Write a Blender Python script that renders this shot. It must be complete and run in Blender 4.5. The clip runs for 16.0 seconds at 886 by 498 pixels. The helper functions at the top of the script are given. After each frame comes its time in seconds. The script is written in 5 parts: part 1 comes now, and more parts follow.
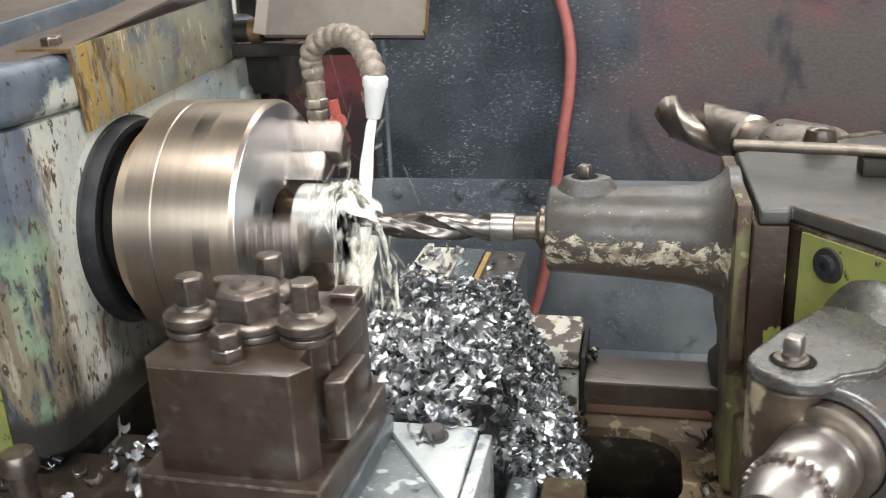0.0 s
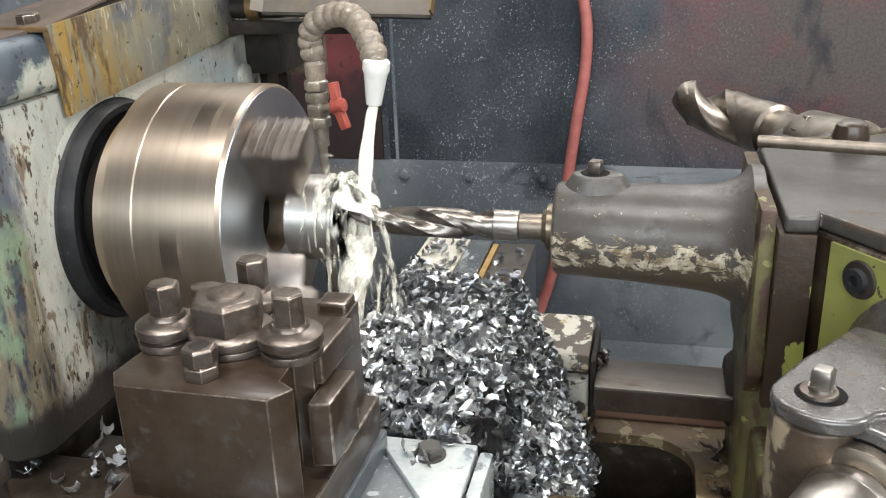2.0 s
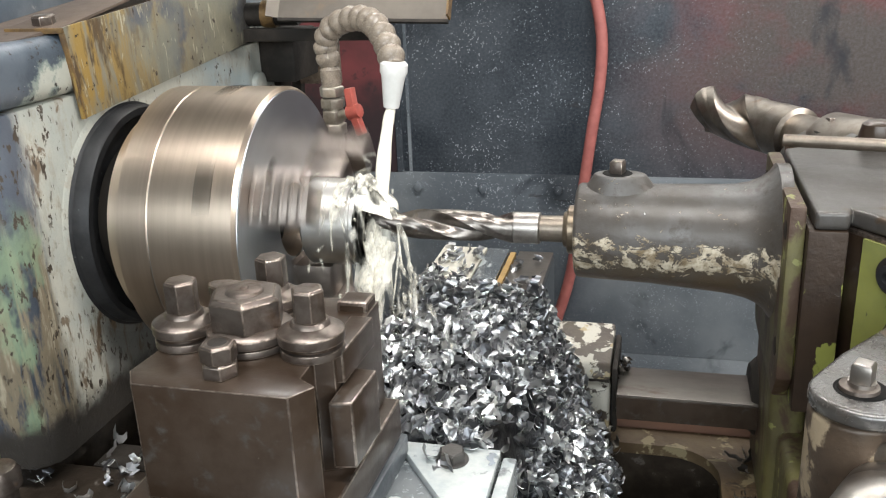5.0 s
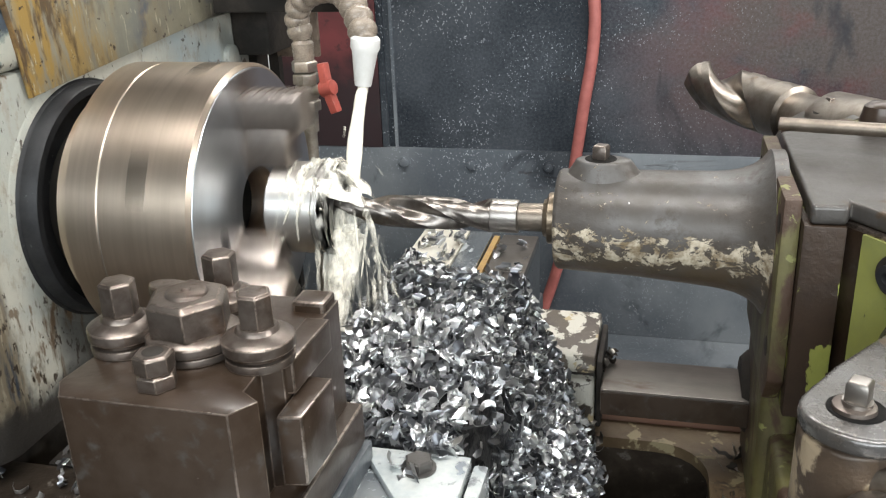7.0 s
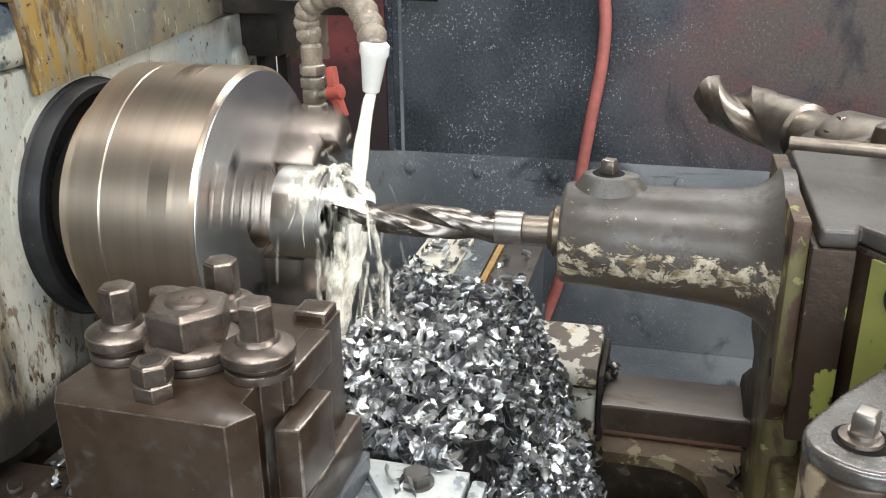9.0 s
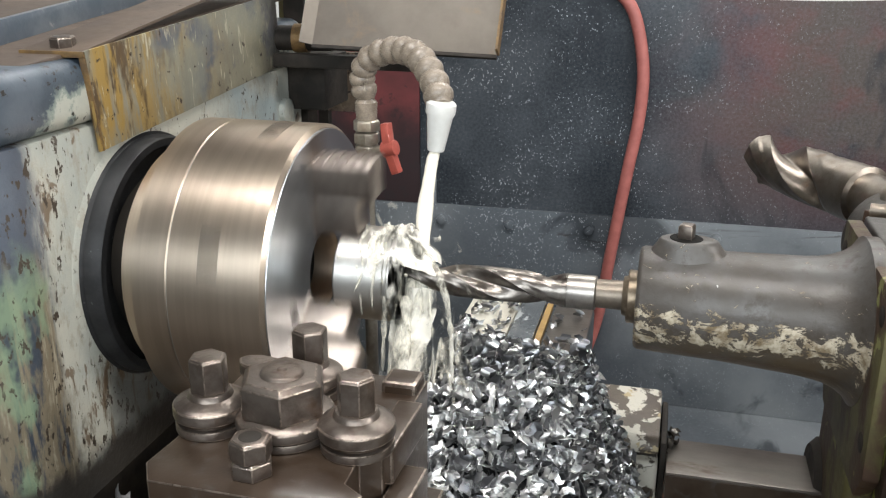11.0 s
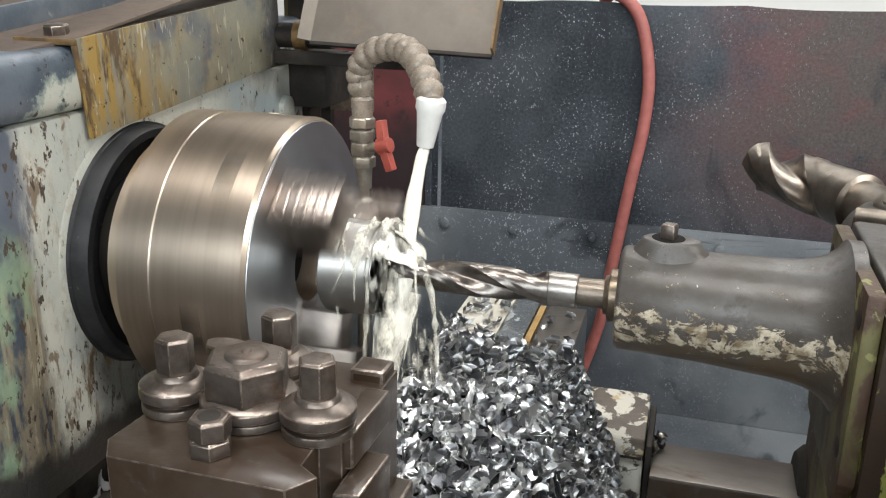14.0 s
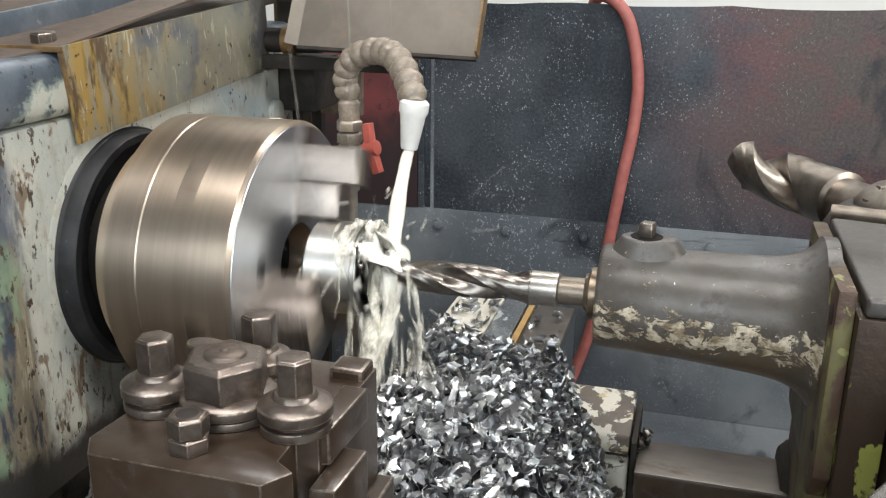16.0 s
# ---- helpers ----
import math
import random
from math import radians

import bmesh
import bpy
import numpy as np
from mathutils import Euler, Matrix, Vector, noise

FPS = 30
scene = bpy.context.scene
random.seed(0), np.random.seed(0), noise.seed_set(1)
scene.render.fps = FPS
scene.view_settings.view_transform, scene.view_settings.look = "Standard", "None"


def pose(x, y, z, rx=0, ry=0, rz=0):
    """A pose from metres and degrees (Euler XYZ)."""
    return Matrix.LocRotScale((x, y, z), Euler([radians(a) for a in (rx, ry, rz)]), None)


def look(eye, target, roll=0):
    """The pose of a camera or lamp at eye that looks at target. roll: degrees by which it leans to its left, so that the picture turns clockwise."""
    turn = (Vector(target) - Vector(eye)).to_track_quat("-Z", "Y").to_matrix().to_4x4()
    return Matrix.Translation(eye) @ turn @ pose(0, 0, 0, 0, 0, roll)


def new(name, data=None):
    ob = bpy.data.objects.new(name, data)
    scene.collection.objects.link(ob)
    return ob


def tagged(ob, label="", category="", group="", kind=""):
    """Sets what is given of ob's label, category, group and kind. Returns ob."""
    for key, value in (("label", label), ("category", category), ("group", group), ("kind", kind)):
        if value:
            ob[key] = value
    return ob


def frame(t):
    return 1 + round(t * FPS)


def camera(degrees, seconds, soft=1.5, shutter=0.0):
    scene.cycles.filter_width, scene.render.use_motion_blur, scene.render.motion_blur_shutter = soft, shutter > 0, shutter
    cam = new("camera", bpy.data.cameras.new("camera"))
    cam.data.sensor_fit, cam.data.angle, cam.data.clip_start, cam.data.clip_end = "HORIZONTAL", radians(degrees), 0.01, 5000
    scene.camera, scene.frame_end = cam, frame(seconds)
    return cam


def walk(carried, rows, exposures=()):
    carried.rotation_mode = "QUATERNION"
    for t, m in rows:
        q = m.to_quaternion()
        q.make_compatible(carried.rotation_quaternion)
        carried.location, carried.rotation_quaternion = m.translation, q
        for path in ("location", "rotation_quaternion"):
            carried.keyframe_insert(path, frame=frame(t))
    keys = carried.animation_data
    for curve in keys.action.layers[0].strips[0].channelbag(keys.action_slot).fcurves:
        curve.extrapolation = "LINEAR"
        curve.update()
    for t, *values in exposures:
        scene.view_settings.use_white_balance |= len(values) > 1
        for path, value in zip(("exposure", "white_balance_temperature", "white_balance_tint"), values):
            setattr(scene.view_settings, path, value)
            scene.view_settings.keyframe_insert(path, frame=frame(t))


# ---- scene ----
cam = camera(52.5, 16.0, 1.15, 0.8)
PATH = [
    (0, (0.4036, -0.9434, 1.4070), (-0.0158, 0.9002, 0.7530), -2.6),
    (0.5, (0.4707, -0.8997, 1.3920), (-0.0852, 0.9093, 0.7440), -2.2),
    (1, (0.4751, -0.8700, 1.3890), (-0.1049, 0.9264, 0.7270), -3.0),
    (1.5, (0.4313, -0.8717, 1.3990), (-0.0697, 0.9394, 0.7120), -2.3),
    (2, (0.3991, -0.8710, 1.4120), (-0.0447, 0.9438, 0.6990), -2.0),
    (2.5, (0.3860, -0.8640, 1.4150), (-0.0396, 0.9512, 0.6920), -1.4),
    (3, (0.3762, -0.8616, 1.4120), (-0.0352, 0.9606, 0.6960), -1.4),
    (3.5, (0.3484, -0.8858, 1.4110), (-0.0181, 0.9531, 0.7130), -1.0),
    (4, (0.3249, -0.9086, 1.4020), (0.0066, 0.9494, 0.7350), -0.6),
    (4.2, (0.3369, -0.9023, 1.4000), (-0.0104, 0.9509, 0.7330), -1.0),
    (6.3, (0.4051, -0.8233, 1.3720), (-0.1106, 0.9838, 0.6880), -2.6),
    (6.5, (0.4016, -0.8198, 1.3810), (-0.1057, 0.9831, 0.6790), -2.6),
    (7, (0.3973, -0.8010, 1.3880), (-0.0646, 1.0013, 0.6550), -2.2),
    (7.5, (0.4092, -0.7886, 1.3830), (-0.0861, 1.0065, 0.6540), -1.4),
    (8, (0.4105, -0.7867, 1.3840), (-0.0879, 1.0078, 0.6540), -1.4),
    (8.2, (0.4106, -0.7858, 1.3910), (-0.0879, 1.0078, 0.6590), -1.3),
    (10.3, (0.3393, -0.8036, 1.3960), (-0.0800, 1.0339, 0.7260), 0.5),
    (10.5, (0.3332, -0.7966, 1.4000), (-0.1172, 1.0424, 0.7570), 0.2),
    (11, (0.3197, -0.7855, 1.4030), (-0.1450, 1.0526, 0.7650), 0.2),
    (11.5, (0.3170, -0.7902, 1.4020), (-0.1320, 1.0517, 0.7670), 0.6),
    (12, (0.3336, -0.8007, 1.3980), (-0.1469, 1.0397, 0.7810), 0.8),
    (12.5, (0.3528, -0.8076, 1.3930), (-0.1708, 1.0281, 0.7980), 0.7),
    (13, (0.3604, -0.7976, 1.3880), (-0.1830, 1.0349, 0.7960), 1.0),
    (13.5, (0.3598, -0.7874, 1.3940), (-0.1617, 1.0419, 0.7760), 1.1),
    (14, (0.3545, -0.7826, 1.3900), (-0.1565, 1.0502, 0.7740), 1.2),
    (14.5, (0.3601, -0.7854, 1.3940), (-0.1552, 1.0450, 0.7730), 1.2),
    (15, (0.3641, -0.7931, 1.3930), (-0.1540, 1.0397, 0.7840), 1.2),
    (15.5, (0.3690, -0.7938, 1.3940), (-0.1480, 1.0389, 0.7820), 1.0),
    (16, (0.3758, -0.7887, 1.3920), (-0.1422, 1.0441, 0.7810), 0.6),
]
walk(cam, [(t, look(eye, target, roll)) for t, eye, target, roll in PATH], [(0.0, 0.28), (8.0, 0.29), (10.5, 0.20), (11.5, 0.08), (16.0, 0.09)])

# ---- world and light ----
world = bpy.data.worlds.new("workshop_air")
scene.world = world
world.use_nodes = True
wbg = world.node_tree.nodes["Background"]
wbg.inputs[0].default_value = (0.75, 0.80, 0.90, 1)
wbg.inputs[1].default_value = 0.006


def area_lamp(name, eye, target, sx, sy, watts, colour):
    data = bpy.data.lights.new(name, "AREA")
    data.shape, data.size, data.size_y, data.energy, data.color = "RECTANGLE", sx, sy, watts, colour
    ob = new(name, data)
    ob.matrix_world = look(eye, target)
    return ob


area_lamp("unseen_overhead_lamp", (0.5, -0.95, 3.6), (0.5, -0.95, 0), 3.0, 0.30, 84, (1.0, 0.99, 0.97))
# added lamp, no known source; brightens the headstock face from the right
area_lamp("unseen_overhead_lamp", (4.1, -1.0, 2.75), (0.0, 0.0, 1.0), 1.2, 0.30, 80, (1.0, 0.99, 0.97))
# assumed rear lamp, out of view, that lights the far wall
area_lamp("unseen_overhead_lamp", (0.5, 1.75, 3.6), (0.5, 1.75, 0), 3.0, 0.30, 58, (1.0, 0.99, 0.97))
area_lamp("window_daylight", (0.9, -3.9, 2.30), (0.5, 0.0, 1.1), 5.6, 1.4, 168, (0.88, 0.955, 1.0))

# ---- materials ----


class Nodes:
    def __init__(self, name):
        self.mat = bpy.data.materials.new(name)
        self.mat.use_nodes = True
        self.tree = self.mat.node_tree
        self.bsdf = self.tree.nodes["Principled BSDF"]

    def add(self, kind, props=None, **links):
        n = self.tree.nodes.new(kind)
        for k, v in (props or {}).items():
            if k == "blend":
                n.blend_type = v
            elif k == "op":
                n.operation = v
            elif k == "feature":
                n.feature = v
            elif k == "type":
                n.data_type = v
        for k, v in links.items():
            self.put(n, k.replace("_", " ") if not k[1:].isdigit() else int(k[1:]), v)
        return n

    def put(self, n, key, v):
        if isinstance(v, bpy.types.NodeSocket):
            self.tree.links.new(v, n.inputs[key])
        elif isinstance(v, tuple) and len(v) == 3 and n.inputs[key].type == "RGBA":
            n.inputs[key].default_value = (*v, 1)
        else:
            n.inputs[key].default_value = v

    def coords(self, stretch=(1, 1, 1)):
        tc = self.add("ShaderNodeTexCoord")
        mp = self.add("ShaderNodeMapping", Vector=tc.outputs["Object"])
        mp.inputs["Scale"].default_value = stretch
        return mp.outputs[0]

    def noise(self, scale, detail=5.0, rough=0.6, stretch=(1, 1, 1), distort=0.0):
        n = self.add("ShaderNodeTexNoise", Vector=self.coords(stretch), Scale=scale, Detail=detail, Roughness=rough, Distortion=distort)
        return n.outputs["Fac"]

    def ramp(self, value, lo, hi):
        n = self.add("ShaderNodeMapRange", Value=value)
        n.interpolation_type = "SMOOTHSTEP"
        n.inputs["From Min"].default_value, n.inputs["From Max"].default_value = lo, hi
        return n.outputs[0]

    def mul(self, a, b):
        return self.add("ShaderNodeMath", {"op": "MULTIPLY"}, _0=a, _1=b).outputs[0]

    def mix(self, fac, a, b):
        n = self.tree.nodes.new("ShaderNodeMix")
        n.data_type = "RGBA"
        self.put(n, 0, fac), self.put(n, 6, a), self.put(n, 7, b)
        return n.outputs[2]

    def mixf(self, fac, a, b):
        n = self.tree.nodes.new("ShaderNodeMix")
        self.put(n, 0, fac), self.put(n, 2, a), self.put(n, 3, b)
        return n.outputs[0]


def surface(name, a, b, scale, rough=(0.4, 0.6), metal=0.0, layers=(), bump=0.2, bump_scale=None, stretch=(1, 1, 1), coat=0.0):
    """A surface of two tones, with layers of paint, rust or dirt: (colour, noise scale, from, to, metal, roughness, stretch)."""
    m = Nodes(name)
    n0 = m.noise(scale, 6, 0.65, stretch)
    col = m.mix(m.ramp(n0, 0.35, 0.65), a, b)
    fine = m.noise(scale * 9, 4, 0.6, stretch)
    rgh = m.mixf(fine, rough[0], rough[1])
    met = metal
    height = m.noise(bump_scale or scale * 5, 5, 0.6, stretch)
    for k, (colour, sc, lo, hi, lm, lr, st) in enumerate(layers):
        mask = m.ramp(m.noise(sc, 7, 0.62, st, 0.3), lo, hi)
        col = m.mix(mask, col, colour)
        rgh = m.mixf(mask, rgh, lr)
        met = m.mixf(mask, met, lm)
        height = m.mixf(mask, height, m.noise(sc * 6, 3) if k == 0 else 0.3)
    m.put(m.bsdf, "Base Color", col), m.put(m.bsdf, "Roughness", rgh), m.put(m.bsdf, "Metallic", met)
    bp = m.add("ShaderNodeBump", Height=height, Strength=bump, Distance=0.002)
    m.put(m.bsdf, "Normal", bp.outputs[0])
    if coat:
        m.put(m.bsdf, "Coat Weight", coat)
        m.put(m.bsdf, "Coat Roughness", 0.15)
    return m.mat


ONE = (1, 1, 1)
M_CHUCK = surface("turned_steel", (0.55, 0.455, 0.36), (0.62, 0.52, 0.42), 14, (0.26, 0.38), 1.0,
                  [((0.30, 0.20, 0.10), 9, 0.60, 0.80, 0.8, 0.45, (1, 1, 1))], 0.06, 160, (9, 0.6, 0.6))
M_FACE = surface("ground_steel_face", (0.58, 0.60, 0.62), (0.47, 0.49, 0.51), 20, (0.30, 0.42), 1.0, (), 0.05)
M_JAW = surface("hardened_jaw_steel", (0.42, 0.365, 0.325), (0.31, 0.27, 0.24), 40, (0.28, 0.42), 1.0, (), 0.08)
M_BRIGHT = surface("bright_steel", (0.66, 0.65, 0.62), (0.54, 0.52, 0.49), 60, (0.34, 0.46), 1.0, (), 0.03)
M_DRILL = surface("drill_steel", (0.28, 0.255, 0.232), (0.165, 0.145, 0.128), 50, (0.26, 0.40), 1.0,
                  [((0.16, 0.10, 0.06), 60, 0.60, 0.75, 0.7, 0.45, ONE)], 0.06)
M_BIGDRILL = surface("worn_drill_steel", (0.36, 0.315, 0.27), (0.24, 0.205, 0.172), 40, (0.24, 0.38), 1.0,
                     [((0.16, 0.10, 0.06), 40, 0.60, 0.75, 0.7, 0.45, ONE)], 0.06)
M_COLLAR = surface("ground_collar_steel", (0.46, 0.43, 0.40), (0.36, 0.33, 0.30), 60, (0.30, 0.42), 1.0, (), 0.05)
M_SHANK = surface("dull_shank_steel", (0.26, 0.22, 0.18), (0.18, 0.15, 0.12), 60, (0.35, 0.5), 0.9, (), 0.08)
BLACK_SHEEN = 0.15
M_BRASSY = surface("oily_bushing_steel", (0.25, 0.20, 0.145), (0.17, 0.135, 0.098), 70, (0.28, 0.42), 0.9, (), 0.1)
M_POST = surface("oil_browned_steel", (0.036, 0.022, 0.0135), (0.056, 0.039, 0.028), 22, (0.26, 0.42), 0.22,
                 [((0.075, 0.066, 0.058), 55, 0.56, 0.72, 0.3, 0.40, ONE), ((0.34, 0.33, 0.31), 75, 0.715, 0.73, 0.0, 0.3, ONE), ((0.05, 0.03, 0.02), 30, 0.62, 0.75, 0.3, 0.35, ONE)], 0.14, None, ONE, 0.25)
M_BOLT = surface("worn_bolt_steel", (0.125, 0.098, 0.082), (0.20, 0.170, 0.148), 60, (0.24, 0.42), 0.8,
                 [((0.065, 0.036, 0.02), 45, 0.56, 0.72, 0.3, 0.5, ONE)], 0.15)
M_EDGE = surface("rubbed_bright_edge", (0.42, 0.35, 0.30), (0.17, 0.14, 0.115), 120, (0.22, 0.36), 0.9, (), 0.1)
M_FLANGE = surface("scuffed_black_iron", (0.016, 0.016, 0.017), (0.029, 0.029, 0.030), 30, (0.40, 0.55), 0.2,
                   [((0.11, 0.115, 0.115), 90, 0.66, 0.76, 0.1, 0.5, ONE)], 0.12)
M_BLACK = surface("black_oily_paint", (0.018, 0.018, 0.019), (0.03, 0.03, 0.032), 30, (0.42, 0.62), 0.1,
                  [((0.09, 0.10, 0.10), 80, 0.66, 0.78, 0.1, 0.5, ONE)], 0.12)
M_FLANGE.node_tree.nodes["Principled BSDF"].inputs["Specular IOR Level"].default_value = 0.3
M_BLACK.node_tree.nodes["Principled BSDF"].inputs["Specular IOR Level"].default_value = BLACK_SHEEN
# dark steel, also used to paint shade into recesses and gaps
M_DARK = surface("dark_steel_and_shade", (0.020, 0.018, 0.016), (0.045, 0.038, 0.032), 18, (0.5, 0.75), 0.2, (), 0.3)


def headstock_material():
    """Pale grey-green paint over filler: pitted, blue-black at the near corner, stained brown, worn smooth and darkened
    for shade lower down.
    """
    m = Nodes("chipped_pale_green_paint")
    sep = m.add("ShaderNodeSeparateXYZ", Vector=m.coords())
    along, up = sep.outputs[1], sep.outputs[2]

    def ragged(value, scale, amount, lo, hi, st=ONE):
        return m.ramp(m.add("ShaderNodeMath", {"op": "MULTIPLY_ADD"}, _0=m.noise(scale, 7, 0.65, st), _1=amount, _2=value).outputs[0], lo, hi)

    col = m.mix(m.ramp(m.noise(11, 6), 0.35, 0.65), (0.46, 0.445, 0.375), (0.35, 0.365, 0.33))
    col = m.mix(m.mul(m.ramp(m.noise(7, 5), 0.50, 0.66), 0.7), col, (0.32, 0.385, 0.40))
    col = m.mix(m.mul(m.ramp(m.noise(60, 6, 0.7, (1, 1, 0.5)), 0.50, 0.66), 0.55), col, (0.27, 0.235, 0.18))
    # smooth grey paint plus chuck shade low on the face, away from the corner
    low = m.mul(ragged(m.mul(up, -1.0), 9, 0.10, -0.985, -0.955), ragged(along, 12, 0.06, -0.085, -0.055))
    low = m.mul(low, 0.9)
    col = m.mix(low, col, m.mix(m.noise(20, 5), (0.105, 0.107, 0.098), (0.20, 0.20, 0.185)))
    # brown runs, strengthened low down to carry the shade there
    runs = m.ramp(m.noise(30, 7, 0.68, (1, 1, 0.22), 0.4), 0.53, 0.64)
    col = m.mix(m.mul(runs, ragged(m.mul(up, -1.0), 10, 0.16, -1.11, -1.00)), col, (0.12, 0.08, 0.046))
    col = m.mix(m.mul(m.ramp(m.noise(30, 7, 0.68, (1, 1, 0.4), 0.5), 0.60, 0.64), 0.85), col, (0.13, 0.085, 0.05))
    # near corner: blue-black enamel above, streaks and green remains below
    corner = ragged(m.mul(along, -1.0), 15, 0.10, 0.205, 0.228, (1, 1, 0.35))
    streak = m.noise(32, 7, 0.66, (1, 1, 0.14), 0.5)
    grime = m.mix(m.ramp(streak, 0.44, 0.53), (0.040, 0.049, 0.064), (0.18, 0.148, 0.10))
    grime = m.mix(m.ramp(streak, 0.55, 0.62), grime, (0.33, 0.29, 0.21))
    grime = m.mix(m.mul(m.ramp(m.noise(13, 5, 0.6, (1, 1, 0.5)), 0.55, 0.63), 0.8), grime, (0.20, 0.27, 0.17))
    blue = ragged(up, 12, 0.14, 1.185, 1.235)
    grime = m.mix(blue, grime, m.mix(m.noise(25, 5), (0.045, 0.055, 0.078), (0.105, 0.12, 0.145)))
    col = m.mix(corner, col, grime)
    # pits down to the dark iron, thick round the corner and thin on the far side
    dense = m.mixf(ragged(along, 8, 0.20, 0.02, 0.22), 0.0, 0.045)
    pits = m.noise(150, 4, 0.6, (1, 1, 0.45))
    pit = m.ramp(m.add("ShaderNodeMath", {"op": "SUBTRACT"}, _0=pits, _1=dense).outputs[0], 0.585, 0.615)
    pit = m.mul(pit, m.ramp(m.noise(14, 5), 0.36, 0.52))
    col = m.mix(pit, col, (0.05, 0.037, 0.026))
    chip = m.ramp(m.noise(42, 6, 0.66, (1, 1, 0.7)), 0.655, 0.675)
    col = m.mix(chip, col, (0.06, 0.042, 0.03))
    # near-black band along the foot
    foot = ragged(m.mul(up, -1.0), 22, 0.06, -0.925, -0.895)
    col = m.mix(foot, col, (0.03, 0.026, 0.022))
    m.put(m.bsdf, "Base Color", col)
    m.put(m.bsdf, "Roughness", m.mixf(m.noise(40, 5), 0.40, 0.64))
    height = m.mixf(m.mixf(pit, 0.0, 0.8), m.noise(130, 5), 0.0)
    m.put(m.bsdf, "Normal", m.add("ShaderNodeBump", Height=height, Strength=0.55, Distance=0.002).outputs[0])
    return m.mat


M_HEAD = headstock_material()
M_GREEN = surface("worn_yellow_green_paint", (0.255, 0.262, 0.066), (0.20, 0.21, 0.07), 12, (0.38, 0.55), 0.0,
                  [((0.07, 0.045, 0.03), 24, 0.61, 0.64, 0.3, 0.55, ONE), ((0.04, 0.035, 0.025), 70, 0.62, 0.66, 0.1, 0.6, (1, 1, 0.7))], 0.3)
M_OLIVE = surface("grimy_olive_paint", (0.125, 0.112, 0.042), (0.078, 0.066, 0.032), 14, (0.38, 0.6), 0.1,
                  [((0.075, 0.045, 0.03), 22, 0.47, 0.56, 0.3, 0.5, (1, 1, 0.5)), ((0.21, 0.21, 0.075), 30, 0.60, 0.63, 0.0, 0.5, ONE)], 0.4)
M_LIDTOP = surface("dusty_brown_enamel", (0.130, 0.098, 0.075), (0.095, 0.074, 0.061), 10, (0.42, 0.62), 0.1,
                   [((0.05, 0.045, 0.04), 60, 0.62, 0.70, 0.1, 0.6, ONE)], 0.25)


def cover_material():
    """Beige-olive plate, ochre runs towards its near end, bluish bare patches, pale flakes and a dark brown far end."""
    m = Nodes("rust_streaked_plate")
    sep = m.add("ShaderNodeSeparateXYZ", Vector=m.coords())
    col = m.mix(m.ramp(m.noise(16, 6), 0.35, 0.65), (0.28, 0.255, 0.18), (0.20, 0.185, 0.14))
    run = m.noise(70, 6, 0.65, (1, 1, 0.16), 0.5)
    near = m.add("ShaderNodeMapRange", Value=sep.outputs[1])
    near.inputs["From Min"].default_value, near.inputs["From Max"].default_value = 0.19, -0.05
    col = m.mix(m.mul(near.outputs[0], m.ramp(run, 0.40, 0.58)), col, (0.30, 0.195, 0.055))
    col = m.mix(m.mul(near.outputs[0], m.ramp(m.noise(55, 6, 0.6, (1, 1, 0.3)), 0.48, 0.60)), col, (0.085, 0.055, 0.03))
    col = m.mix(m.ramp(m.noise(13, 5, 0.55), 0.53, 0.63), col, (0.105, 0.11, 0.125))
    col = m.mix(m.mul(m.ramp(m.noise(10, 5), 0.45, 0.6), 0.8), col, (0.215, 0.215, 0.175))
    col = m.mix(m.mul(m.ramp(m.noise(120, 5, 0.6, (1, 1, 0.22), 0.6), 0.60, 0.66), 0.8), col, (0.46, 0.43, 0.32))
    col = m.mix(m.ramp(m.noise(90, 5, 0.6), 0.64, 0.68), col, (0.045, 0.03, 0.02))
    far_dark = m.ramp(m.add("ShaderNodeMath", {"op": "MULTIPLY_ADD"}, _0=m.noise(14, 5), _1=0.16, _2=sep.outputs[1]).outputs[0], 0.345, 0.40)
    col = m.mix(far_dark, col, (0.045, 0.036, 0.03))
    m.put(m.bsdf, "Base Color", col), m.put(m.bsdf, "Roughness", m.mixf(m.noise(40, 5), 0.36, 0.62))
    m.put(m.bsdf, "Metallic", 0.12)
    m.put(m.bsdf, "Normal", m.add("ShaderNodeBump", Height=m.noise(130, 5), Strength=0.4, Distance=0.002).outputs[0])
    return m.mat


